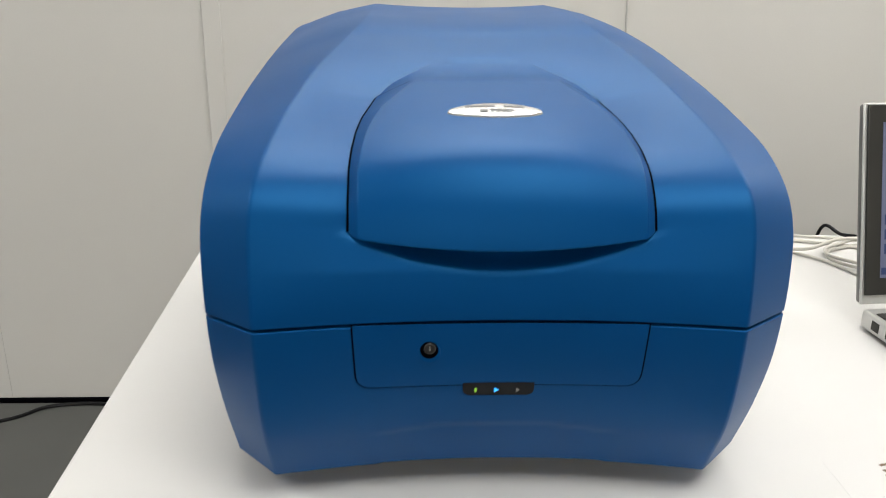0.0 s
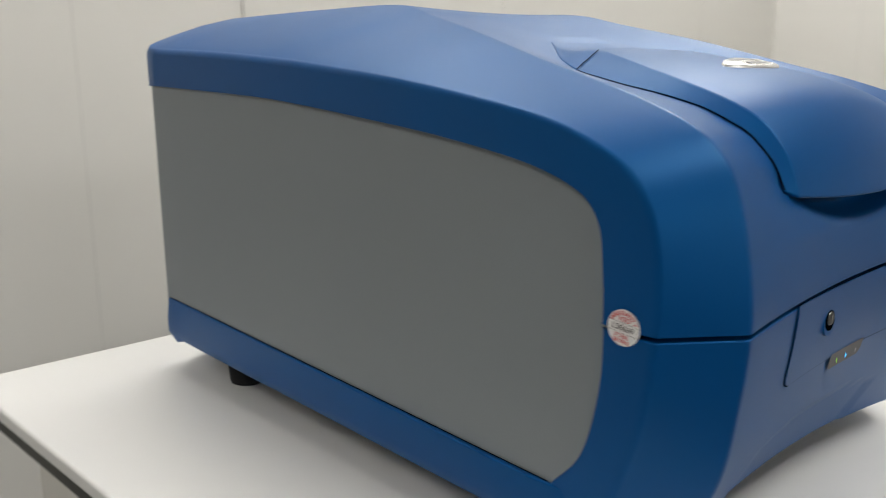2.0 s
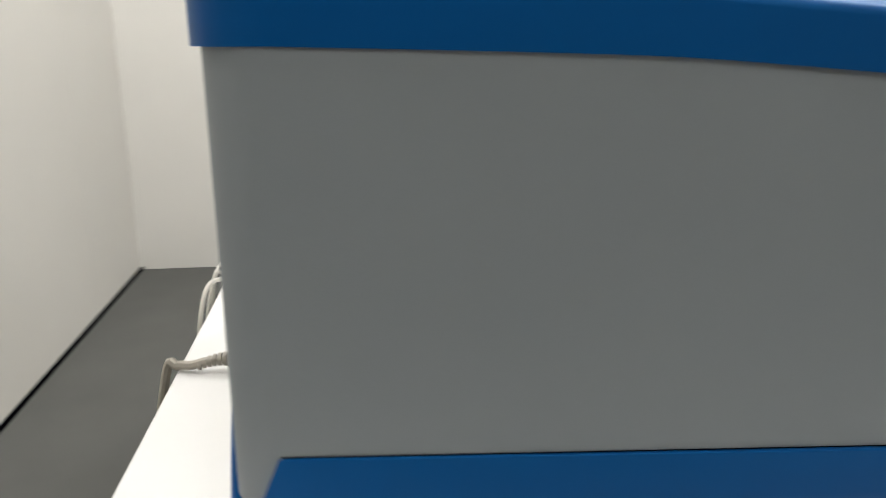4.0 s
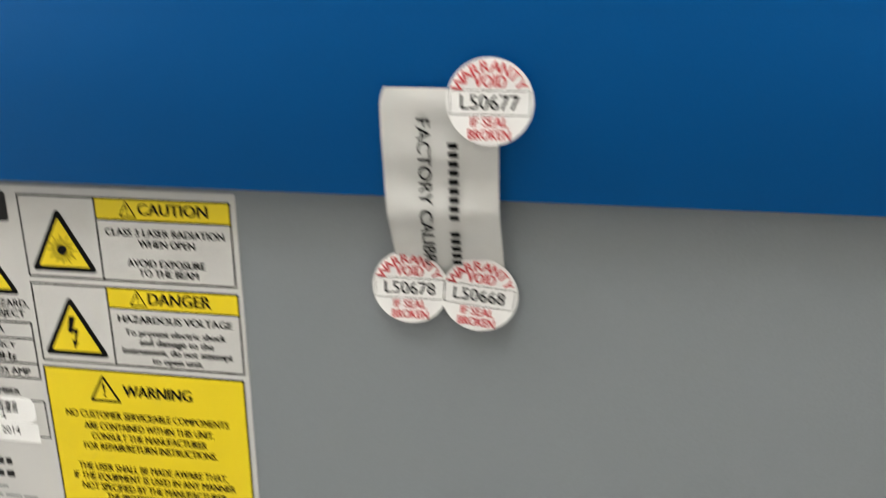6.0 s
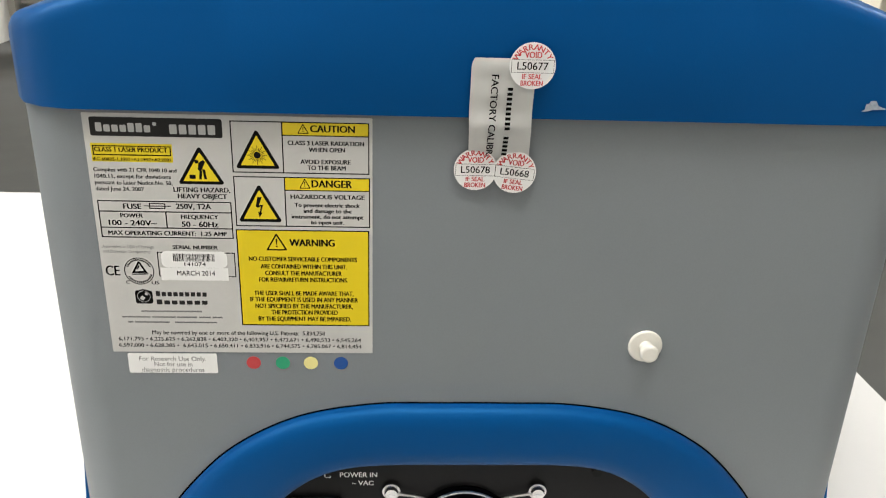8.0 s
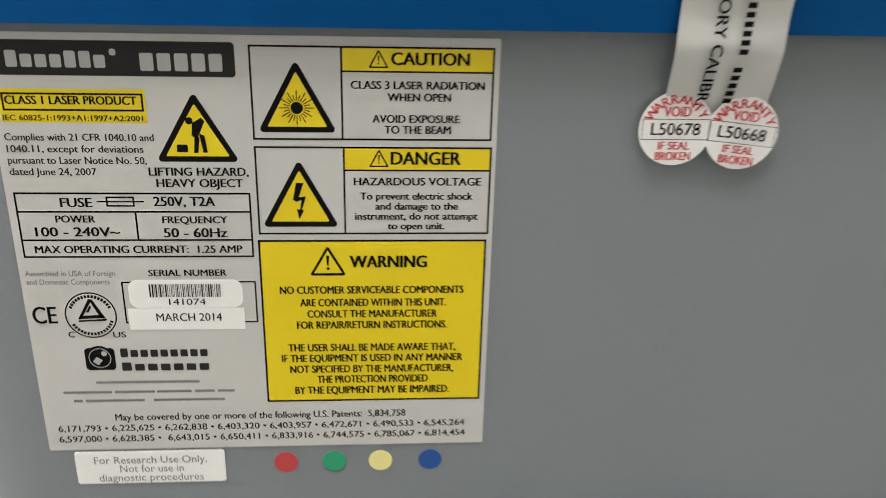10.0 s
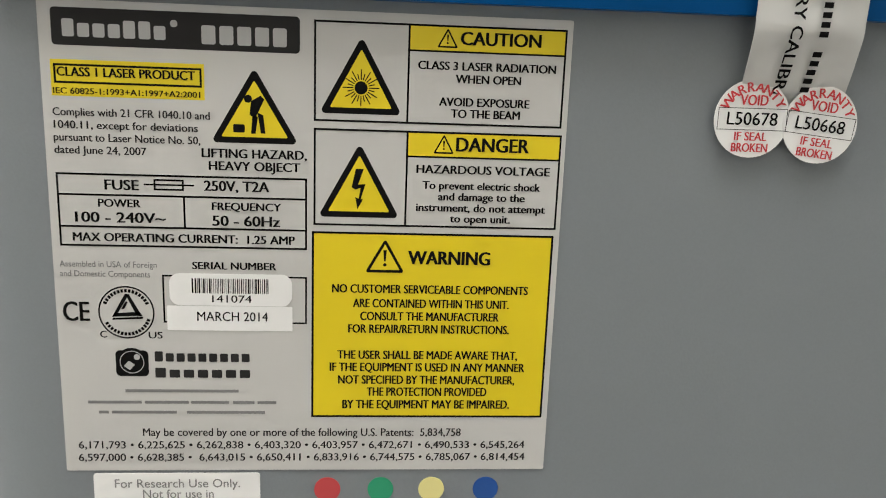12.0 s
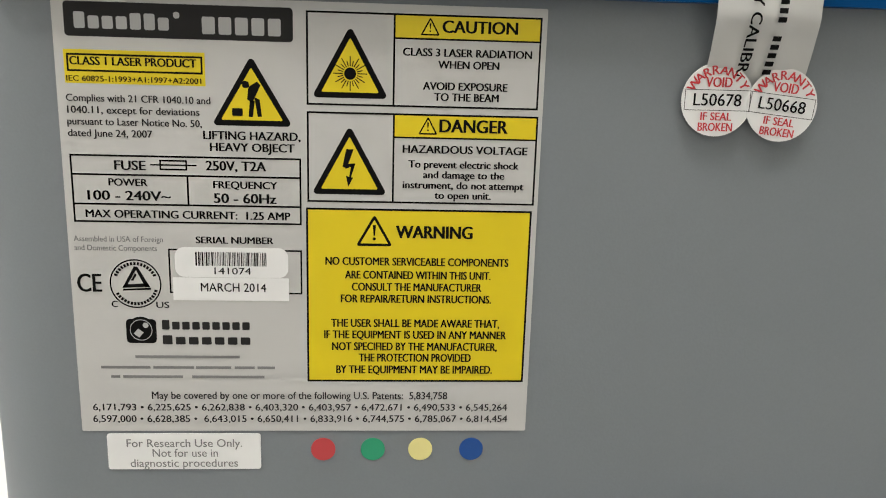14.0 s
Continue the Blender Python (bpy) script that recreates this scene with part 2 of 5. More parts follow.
part("desktop", skewed(boxed(TX0, TX1, TY0, TY1, TZ - 0.014, TZ)), TABLE, desk, bevel=0.003, segments=3)
part("edge_band", skewed(boxed(TX0 + 0.002, TX1 - 0.002, TY0 + 0.002, TY1 - 0.002, TZ - 0.026, TZ - 0.0145)), BEZEL, desk, "dark lower edge band", bevel=0.001)
for x in (TX0 + 0.03, TX1 - 0.07):
    part("leg_panel", boxed(x, x + 0.04, TY0 + 0.10, TY1 - 0.10, 0.0, TZ - 0.027), TRIM, desk, "off-white leg panel", bevel=0.004)
part("modesty_panel", boxed(TX0 + 0.075, TX1 - 0.075, 0.36, 0.38, 0.25, TZ - 0.027), TRIM, desk, smooth=False)

# ---- the scanner ----
# Key rows, from the chin up the front, over the top to the rear: side edge, crease and middle.
EDGE_ROWS = [(0.207, 0.076, 0.773), (0.210, 0.053, 0.822), (0.2125, 0.037, 0.87), (0.2135, 0.031, 0.913), (0.2135, 0.030, 0.945),
             (0.2135, 0.035, 0.974), (0.213, 0.049, 0.996), (0.2133, 0.077, 1.012), (0.2137, 0.116, 1.024), (0.2138, 0.182, 1.035),
             (0.2140, 0.25, 1.044), (0.2142, 0.32, 1.051), (0.2144, 0.38, 1.056), (0.2147, 0.47, 1.062), (0.2150, 0.576, 1.067)]
CREASE_ROWS = [(0.172, 0.043, 0.768), (0.173, 0.014, 0.822), (0.174, 0.004, 0.87), (0.174, 0.0, 0.913), (0.174, 0.002, 0.945),
               (0.174, 0.010, 0.982), (0.173, 0.022, 1.004), (0.170, 0.045, 1.020), (0.165, 0.09, 1.036), (0.157, 0.15, 1.052),
               (0.143, 0.22, 1.071), (0.124, 0.29, 1.087), (0.111, 0.345, 1.0985), (0.108, 0.45, 1.1005), (0.110, 0.612, 1.1)]
MIDDLE_ROWS = [(0, 0.053, 0.774), (0, 0.030, 0.822), (0, 0.016, 0.87), (0, 0.010, 0.9155), (0, 0.010, 0.946),
               (0, 0.016, 0.984), (0, 0.027, 1.008), (0, 0.046, 1.026), (0, 0.09, 1.042), (0, 0.15, 1.056),
               (0, 0.22, 1.069), (0, 0.29, 1.085), (0, 0.345, 1.096), (0, 0.45, 1.0975), (0, 0.618, 1.0955)]
INNER_ROWS = [(0.2095, 0.100, 0.8075), (0.2110, 0.0772, 0.835), (0.2115, 0.066, 0.876), (0.212, 0.064, 0.913), (0.212, 0.065, 0.943),
              (0.2122, 0.0685, 0.9675), (0.2124, 0.081, 0.983), (0.2127, 0.111, 0.9945), (0.2129, 0.15, 1.002), (0.2131, 0.2, 1.009),
              (0.2133, 0.262, 1.0155), (0.2135, 0.33, 1.022), (0.2138, 0.39, 1.0268), (0.2142, 0.47, 1.0303), (0.2146, 0.576, 1.034)]
SIDE_SEAL_X = 0.2138
STEP = 14
ES, CS, MS, GS = (spline(r, STEP) for r in (EDGE_ROWS, CREASE_ROWS, MIDDLE_ROWS, INNER_ROWS))
SEAM = 3 * STEP


def skin(x, i, lift=0.0):
    """A point of the front and top skin between the creases, at row i (may be a fraction), raised by lift."""
    k = min(int(i), len(CS) - 2)
    f = i - k
    c, m = CS[k].lerp(CS[k + 1], f), MS[k].lerp(MS[k + 1], f)
    q = (x / c.x) ** 2
    y, z = m.y + (c.y - m.y) * q, m.z + (c.z - m.z) * q
    if lift:
        t = MS[min(k + 1, len(MS) - 1)] - MS[max(k - 1, 0)]
        n = Vector((0, -t.z, t.y)).normalized()
        y, z = y + n.y * lift, z + n.z * lift
    return Vector((x, y, z))


def row_at(z):
    """The row of the front at height z on the middle line."""
    for k in range(len(MS) - 1):
        if MS[k].z <= z < MS[k + 1].z:
            return k + (z - MS[k].z) / (MS[k + 1].z - MS[k].z)
    return len(MS) - 1.001


def scoop(x, z):
    """Finger recess under the hood's lip."""
    if abs(x) > 0.104 or z > 1.0 or z < 0.94:
        return 0.0
    u = 1 - (x / 0.104) ** 2
    low, lip = 0.979 - 0.028 * u, 0.981 - 0.012 * u
    if z < low:
        return 0.0
    deep = -0.016 * min(1, (lip - low) / 0.013)
    if z <= lip + 0.002:
        return deep * ease(low, low + 0.6 * (lip - low) + 0.002, z)
    return deep * (1 - ease(lip + 0.004, lip + 0.014, z))


HOOD_INNER = ((0.0, 0.1000), (0.04, 0.1010), (0.06, 0.0995), (0.09, 0.096), (0.125, 0.0875), (0.18, 0.063), (0.20, 0.055), (0.24, 0.030))
HOOD_OUTER = ((0.0, 0.1065), (0.02, 0.1073), (0.05, 0.1078), (0.07, 0.1072), (0.10, 0.1058), (0.13, 0.103), (0.175, 0.0937), (0.20, 0.082), (0.24, 0.045))


def sunk(x, i):
    """How far the shell lies under the hood's level at x on row i; nothing at the creases."""
    k = min(int(i), len(MS) - 2)
    m, c = MS[k].lerp(MS[k + 1], i - k), CS[k].lerp(CS[k + 1], i - k)
    if m.z < 0.985:
        d = lerp(((0.955, 0.0), (0.985, 0.0072)), m.z)
    else:
        d = lerp(((0.016, 0.0072), (0.03, 0.0100), (0.05, 0.0105), (0.07, 0.0098), (0.10, 0.0115), (0.13, 0.0135), (0.17, 0.0150), (0.19, 0.0130), (0.22, 0.0085), (0.26, 0.0035), (0.31, 0.0)), m.y)
    b = lerp(HOOD_OUTER, m.y)
    return d * min(1, max(0, (c.x - abs(x)) / (c.x - b)))


def shell_row(i):
    e, c, g = ES[i], CS[i], GS[i]
    flank = [e.lerp(c, f) for f in (0.05, 0.12, 0.3, 0.55, 0.8)]
    bow = 0.0055 * ease(8 * STEP, 13 * STEP, i)
    flank = [p + Vector((0, 0, bow * w)) for p, w in zip(flank, (0.0, 0.5, 0.85, 1.0, 0.5))]
    half = [Vector((0.206, g.y, g.z)), g.copy(), e.copy()] + flank
    n = 22
    mid = []
    for k in range(-n, n + 1):
        x = c.x * k / n
        p = skin(x, i)
        d = (scoop(x, p.z) if p.y < 0.08 else 0.0) - sunk(x, i) - 0.0012 * (abs(x) < 0.9 * lerp(HOOD_INNER, p.y) and 0.03 < p.y < 0.25)
        mid.append(skin(x, i, d) if d else p)
    left = [Vector((-p.x, p.y, p.z)) for p in half]
    return left + mid + half[::-1]


def turn(p, q, r, d):
    """Four points that round the corner q between p and r."""
    a, b = p - q, r - q
    if a.length < 1e-5 or b.length < 1e-5:
        return [q.copy() for _ in range(4)]
    p, r = q + a * min(d / a.length, 0.8), q + b * min(d / b.length, 0.8)
    return [p * (1 - t) ** 2 + q * 2 * t * (1 - t) + r * t * t for t in (0.0, 0.3, 0.7, 1.0)]


def softened(row, corners):
    """A row of points with the named corners rounded; corners: {index: radius}."""
    out = []
    for k, p in enumerate(row):
        d = corners.get(min(k, len(row) - 1 - k))
        out += turn(row[k - 1], p, row[k + 1], d) if d else [p.copy()]
    return out


scanner = thing("microarray_scanner", "blue and grey desktop laboratory scanner standing on a white desk", "lab scanner")

bm = bmesh.new()
rows = [shell_row(i) for i in range(SEAM, len(ES))]
# tuck the lower edge in under the seam, and bring the rear face down
tuck = [p + Vector((-0.010 if p.x > 0.15 else 0.010 if p.x < -0.15 else 0, 0.010, 0)) for p in rows[0]]
rows[0] = [p + Vector((0, 0, 0.0014)) for p in rows[0]]
last = rows[-1]
NL = 8
CORNER = [(0.206, 0.576), (0.2150, 0.576), (0.2150, 0.576)] + [(0.1810 + 0.034 * math.cos(radians(a)), 0.580 + 0.034 * math.sin(radians(a))) for a in (20, 42, 63, 84)] + [(0.158, 0.614)]
LIFT = [1.034, 1.034, 1.067, 1.0695, 1.0725, 1.0750, 1.0785, 1.0865]
for n_ in range(NL):
    for k_, s_ in ((n_, -1), (len(last) - 1 - n_, 1)):
        x_, y_ = CORNER[n_]
        last[k_] = Vector((s_ * x_, y_, LIFT[n_]))
rear = [Vector((p.x, p.y if min(k_, len(last) - 1 - k_) < NL else 0.614, 1.034)) for k_, p in enumerate(last)]
under = [Vector((p.x * 0.96, p.y - 0.012, p.z)) for p in rear]
ROUND = {2: 0.0045, NL: 0.0022}
rows = [softened(r, ROUND) for r in rows[:-1]] + [softened(last, ROUND)]
rear, under, tuck = softened(rear, ROUND), softened(under, ROUND), softened(tuck, ROUND)
brim = [turn(a, b, c, 0.008) for a, b, c in zip(rows[-2], rows[-1], rear)]
rows = rows[:-1] + [[t[k] for t in brim] for k in range(4)]
fall = []
for k in range(1, 6):
    f = k / 6
    fall.append([Vector((a.x + (b.x - a.x) * f, b.y + (a.y - b.y) * (1 - f) + 0.0035 * math.sin(math.pi * f) * ease(1.08, 1.095, a.z), a.z + (b.z - a.z) * f)) for a, b in zip(rows[-1], rear)])
grid(bm, [tuck] + rows + fall + [rear, under])
upper = part("upper_shell", bm, BLUE, scanner, "matte blue moulded upper shell", angle=50)
even = upper.modifiers.new("even_normals", "WEIGHTED_NORMAL")
even.keep_sharp, even.weight = True, 80

bm = bmesh.new()
rows = [shell_row(i) for i in range(0, SEAM + 1)]
rows[-1] = [p - Vector((0, 0, 0.0014)) for p in rows[-1]]
tuck = [p + Vector((-0.010 if p.x > 0.15 else 0.010 if p.x < -0.15 else 0, 0.010, 0)) for p in rows[-1]]
tuck0 = [p + Vector((-0.012 if p.x > 0.15 else 0.012 if p.x < -0.15 else 0, 0.02, 0.0)) for p in rows[0]]
grid(bm, [softened(r, ROUND) for r in [tuck0] + rows + [tuck]])
# side strips and rear corners
SIDE = [(0.2075, 0.078), (0.212, 0.11), (0.213, 0.15), (0.2135, 0.25), (0.2138, 0.35), (0.2142, 0.45), (0.2145, 0.54), (0.2140, 0.575), (0.2145, 0.582), (0.2128, 0.591), (0.2062, 0.604), (0.1940, 0.6125), (0.165, 0.614), (0.14, 0.6145)]
for s in (-1, 1):
    rows = []
    for x, y in SIDE:
        f = min(1, (y - 0.078) / 0.5)
        top, low = 0.807 + 0.0215 * f, 0.772 + 0.012 * f
        if y > 0.58:
            top, low = lerp(((0.584, 0.8285), (0.591, 0.807), (0.604, 0.789), (0.6145, 0.783)), y), lerp(((0.58, 0.784), (0.6145, 0.770)), y)
        rows.append([Vector((s * (x - 0.009), y - (0.008 if y > 0.58 else 0), top)), Vector((s * x, y, top)), Vector((s * x, y, low + 0.012)),
                     Vector((s * (x - 0.006), y - (0.004 if y > 0.58 else 0), low)), Vector((s * (x - 0.05), y - (0.03 if y > 0.58 else 0), low))])
    grid(bm, rows if s > 0 else [r[::-1] for r in rows])
bmesh.ops.recalc_face_normals(bm, faces=bm.faces)
lower = part("lower_shell", bm, BLUE, scanner, "matte blue moulded lower shell", bevel=0.003, segments=3, angle=42)
even = lower.modifiers.new("even_normals", "WEIGHTED_NORMAL")
even.keep_sharp, even.weight = True, 80
for s in (-1, 1):
    bm = bmesh.new()
    edge_line = [(0.102 + 0.478 * k / 12) for k in range(13)]
    grid(bm, [[Vector((s * (0.2080 + 0.0095 * (y - 0.056) + 0.0006), y, 0.807 + 0.043 * (y - 0.078) + dz)) for dz in (-0.002, 0.0008)] for y in edge_line])
    part("cover_gap", bm, GAP, scanner, "thin dark gap between cover and lower shell", smooth=False)
part("base_plate", boxed(-0.19, 0.19, 0.07, 0.595, 0.776, 0.790), BLACK, scanner, smooth=False)
# dark core added behind the seams: its near-black stands in for their shade
part("seam_shade_core", boxed(-0.165, 0.165, 0.06, 0.575, 0.80, 0.975), GAP, scanner, smooth=False)

# grey wrap-round cover
TOPS = [(0.056, 0.95), (0.064, 0.958), (0.07, 0.973), (0.083, 0.988), (0.112, 0.998), (0.15, 1.005), (0.2, 1.012), (0.262, 1.0185), (0.33, 1.025), (0.39, 1.030), (0.47, 1.0335), (0.59, 1.037), (0.7, 1.037)]
LOWS = [(0.056, 0.86), (0.07, 0.845), (0.08, 0.815), (0.092, 0.80), (0.7, 0.798)]
plan = [(0.2080 + 0.0095 * (y - 0.056), y) for y in (0.056, 0.062, 0.068, 0.075, 0.083, 0.092, 0.112, 0.15, 0.2, 0.262, 0.33, 0.39, 0.47, 0.55, 0.580)]
plan += [(0.1850 + 0.028 * math.cos(radians(a)), 0.580 + 0.028 * math.sin(radians(a))) for a in range(9, 90, 9)]
plan += [(0.1850 - 0.3700 * k / 36, 0.608) for k in range(37)]
plan = plan + [(-x, y) for x, y in plan[:24][::-1]]
bm = bmesh.new()
ARCH_LOW = [(0.0, 0.868), (0.05, 0.867), (0.09, 0.858), (0.115, 0.843), (0.13, 0.825), (0.145, 0.80), (0.15, 0.798)]


def cover_low(x, y):
    return lerp(ARCH_LOW, abs(x)) if y > 0.6075 else lerp(LOWS, y)


grid(bm, [[Vector((x, y, cover_low(x, y) + (lerp(TOPS, y) - cover_low(x, y)) * k / 6)) for k in range(7)] for x, y in plan])
bmesh.ops.recalc_face_normals(bm, faces=bm.faces)
cover = part("cover", bm, GREY, scanner, "grey painted metal cover round sides and back")

# hood on the front and top: a raised middle with a sloping flank at each side
HOOD_0, HOOD_1 = row_at(0.981), 10.25 * STEP


def hood_rise(i):
    return 0.0105 * (1 - ease(0.25, 1.0, (i - HOOD_0) / (HOOD_1 - HOOD_0))) + 0.0004


def hood_at(x, i, extra=0.0):
    """A point of the hood's skin at x on row i."""
    y = skin(0, i).y
    a, b = lerp(HOOD_INNER, y), lerp(HOOD_OUTER, y)
    f = min(1, max(0, (abs(x) - a) / (b - a)))
    top = hood_rise(i) * max(0, 1 - (x / a) ** 2) - 0.0012
    f = max(f, ease(0.175, 0.234, y))
    return skin(x, i, top * (1 - f) - (sunk(x, i) - 0.0006) * f + extra)


def hood_point(u, v, extra=0.0):
    """u across (-1..1; the flanks lie beyond 0.8), v from the lip (0) to the fading rear end (1)."""
    i = HOOD_0 + (HOOD_1 - HOOD_0) * v
    y = skin(0, i).y
    a, b = lerp(HOOD_INNER, y), lerp(HOOD_OUTER, y)
    w = abs(u)
    x = math.copysign(a * w / 0.8 if w < 0.8 else a + (b - a) * (w - 0.8) / 0.2, u)
    drop = 0.013 * (1 - u * u) * (1 - ease(0.0, 0.35, v))
    p = hood_at(x, i, extra)
    t = (skin(x, i + 0.5) - skin(x, i - 0.5)).normalized()
    return p - t * drop


bm = bmesh.new()
US = [k / 20 * 0.8 for k in range(-20, 21)]
US = [-1 + 0.025 * k for k in range(8)] + US + [0.825 + 0.025 * k for k in range(8)]
VS = [k / 56 for k in range(57)]
rows = [[hood_point(u, v) for u in US] for v in VS]
lip = [hood_point(u, 0.0, -0.004) + Vector((0, 0.002, 0.0005)) for u in US]
lip2 = [hood_point(u, 0.02, -0.012) + Vector((0, 0.004, 0.0)) for u in US]
rows = [lip2, lip] + rows
rows = [[r[0] + Vector((0.0015, 0.004, -0.004))] + r + [r[-1] + Vector((-0.0015, 0.004, -0.004))] for r in rows]
grid(bm, rows)
hood = part("hood", bm, BLUE, scanner, "raised blue hood with a curved lip", bevel=0.0012, segments=2, angle=24)


def row_of(y):
    """The row whose middle point lies y back."""
    lo, hi = 5.0 * STEP, 12.0 * STEP
    for _ in range(24):
        m = (lo + hi) / 2
        lo, hi = (m, hi) if skin(0, m).y < y else (lo, m)
    return lo


# dark groove along both sides of the hood, and the joint at its rear end
for s in (-1, 1):
    bm = bmesh.new()
    rows = []
    i_end = row_of(0.175)
    for k in range(31):
        i = HOOD_0 + 0.5 + (i_end - HOOD_0 - 0.5) * k / 30
        x = lerp(HOOD_OUTER, skin(0, i).y)
        w = 0.0013 - 0.0004 * k / 30
        rows.append([skin(s * (x + w), i, 0.0005 - sunk(x + w, i)), skin(s * (x - 0.0005), i, 0.0010 - sunk(x, i))])
    grid(bm, rows)
    bmesh.ops.recalc_face_normals(bm, faces=bm.faces)
    part("groove", bm, GAP, hood, "dark gap along the hood")
    bm = bmesh.new()
    rows = []
    for k in range(17):
        f = k / 16
        x, i = 0.0937 - 0.0300 * f, row_of(0.175 + 0.006 * f)
        rows.append([hood_at(s * x, i, 0.0006), hood_at(s * (x - 0.0004), i + 0.22, 0.0006)])
    grid(bm, rows)
    bmesh.ops.recalc_face_normals(bm, faces=bm.faces)
    part("hood_joint", bm, GAP, hood, "fine joint line across the hood's flank")


# a patch that lies on the front skin, from a plan outline in x and z
def front_patch(outline, lift, rings=(1.0,), thick=0.0):
    """A lid over an outline of (x, z) points, following the skin; rows of it are laid across."""
    bm = bmesh.new()
    zs = [z for _, z in outline]
    z0, z1 = min(zs), max(zs)
    rows = []
    N = 14
    for k in range(N + 1):
        z = z0 + (z1 - z0) * (0.5 - 0.5 * math.cos(math.pi * k / N))
        z = min(max(z, z0 + 1e-6), z1 - 1e-6)
        xs = []
        for (xa, za), (xb, zb) in zip(outline, outline[1:] + outline[:1]):
            if (za - z) * (zb - z) < 0:
                xs.append(xa + (xb - xa) * (z - za) / (zb - za))
        a, b = min(xs), max(xs)
        rows.append([skin(a + (b - a) * m / 24, front_row(a + (b - a) * m / 24, z), lift) for m in range(25)])
    if thick:
        edge = lambda p: p + Vector((0, thick, 0))
        rows = [[edge(p) for p in rows[0]]] + rows + [[edge(p) for p in rows[-1]]]
        rows = [[edge(r[0])] + r + [edge(r[-1])] for r in rows]
    grid(bm, rows)
    return bm


def front_row(x, z):
    """Row whose skin point at x has height z."""
    lo, hi = 0.0, 8.0 * STEP
    for _ in range(24):
        m = (lo + hi) / 2
        if skin(x, m).z < z:
            lo = m
        else:
            hi = m
    return (lo + hi) / 2


def rounded(x0, x1, z0, z1, r, taper=0.0, top_r=0.0):
    pts = []
    for cx, cz, a0, rr in ((x1 - r - taper, z0 + r, -90, r), (x1 - top_r, z1 - top_r, 0, top_r), (x0 + top_r, z1 - top_r, 90, top_r), (x0 + r + taper, z0 + r, 180, r)):
        for k in range(7):
            a = radians(a0 + 15 * k)
            pts.append((cx + rr * math.cos(a), cz + rr * math.sin(a)))
    return pts


part("door_gap", front_patch(rounded(-0.1065, 0.1065, 0.8610, 0.9155, 0.011, 0.0015), 0.0003), GAP, scanner, "dark gap round the front door")
door = part("front_door", front_patch(rounded(-0.1052, 0.1052, 0.8621, 0.9147, 0.010, 0.0015), 0.0009, thick=0.002), BLUE, scanner, "blue front door panel")

# lock in the door
ly = skin(-0.051, front_row(-0.051, 0.893), 0).y
bm = bmesh.new()
cyl(bm, pose(-0.051, ly - 0.0002, 0.892, 90), 0.0086, 0.0080, 0.003, 36)
part("lock_rim", bm, BLUE, door, "rounded rim of the lock recess")
bm = bmesh.new()
cyl(bm, pose(-0.051, ly - 0.0010, 0.8938, 90), 0.0066, 0.0066, 0.002, 32)
lock = part("lock", bm, GAP, door, "dark round lock recess in the door")
bm = bmesh.new()
cyl(bm, pose(-0.0505, ly - 0.0022, 0.8952, 90), 0.0046, 0.0040, 0.0012, 24)
part("lock_barrel", bm, material("dark_metal", (0.10, 0.10, 0.10), 0.3, 0.9), door, "small dark metal lock barrel", bevel=0.0004)
bm = bmesh.new()
box(bm, -0.0513, -0.0501, ly - 0.0031, ly - 0.0027, 0.8940, 0.8975)
part("key_slot", bm, CHROME, door, "bright edges of the keyhole", smooth=False)

# status display
bm = front_patch(rounded(-0.026, 0.027, 0.8522, 0.8642, 0.0055), 0.0012)
display = part("status_display", bm, BLACK, scanner, "glossy black status light window")
bm = front_patch(rounded(-0.024, 0.025, 0.8497, 0.8523, 0.0012), 0.0016)
part("display_sill", bm, BLUE, scanner)


def on_front(x, z, r, lift, n=16, squash=1.0):
    bm = bmesh.new()
    c = skin(x, front_row(x, z), lift)
    vs = [bm.verts.new((c.x + r * math.cos(2 * math.pi * k / n), c.y - 0.2 * r * math.sin(2 * math.pi * k / n) * 0, c.z + squash * r * math.sin(2 * math.pi * k / n))) for k in range(n)]
    bm.faces.new(vs)
    return bm


part("indicator", on_front(-0.0165, 0.8582, 0.0010, 0.0024, squash=2.0), LED_GREEN, display, "lit green power light")
part("indicator", on_front(-0.0015, 0.8582, 0.0024, 0.0024, 3), LED_BLUE, display, "lit blue status light")
part("indicator", on_front(0.0145, 0.8582, 0.0021, 0.0024, 3), GREY_INK, display, "unlit triangular warning light")

# emblem plaque on the hood
ei = row_at(1.0446)
bm = bmesh.new()
rowsE = []
for ring, lift in ((1.0, 0.0), (0.97, 0.0016), (0.90, 0.0021), (0.5, 0.0024), (0.02, 0.0025)):
    pts = []
    for k in range(40):
        a = 2 * math.pi * k / 40
        px, pv = 0.0365 * math.cos(a) * ring, math.sin(a) * ring * (0.72 + 0.28 * abs(math.sin(a)))
        pts.append((px, pv, lift))
    rowsE.append(pts)
base = skin(0, ei, 0)
slope = (skin(0, ei + 1) - skin(0, ei - 1)).normalized()
outv = Vector((0, -slope.z, slope.y))


def plaque(px, pv, lift):
    return base + Vector((px, 0, 0)) + slope * (0.0125 * pv) + outv * (hood_rise(ei) * (1 - (px / 0.093) ** 2) - 0.0012 + lift)


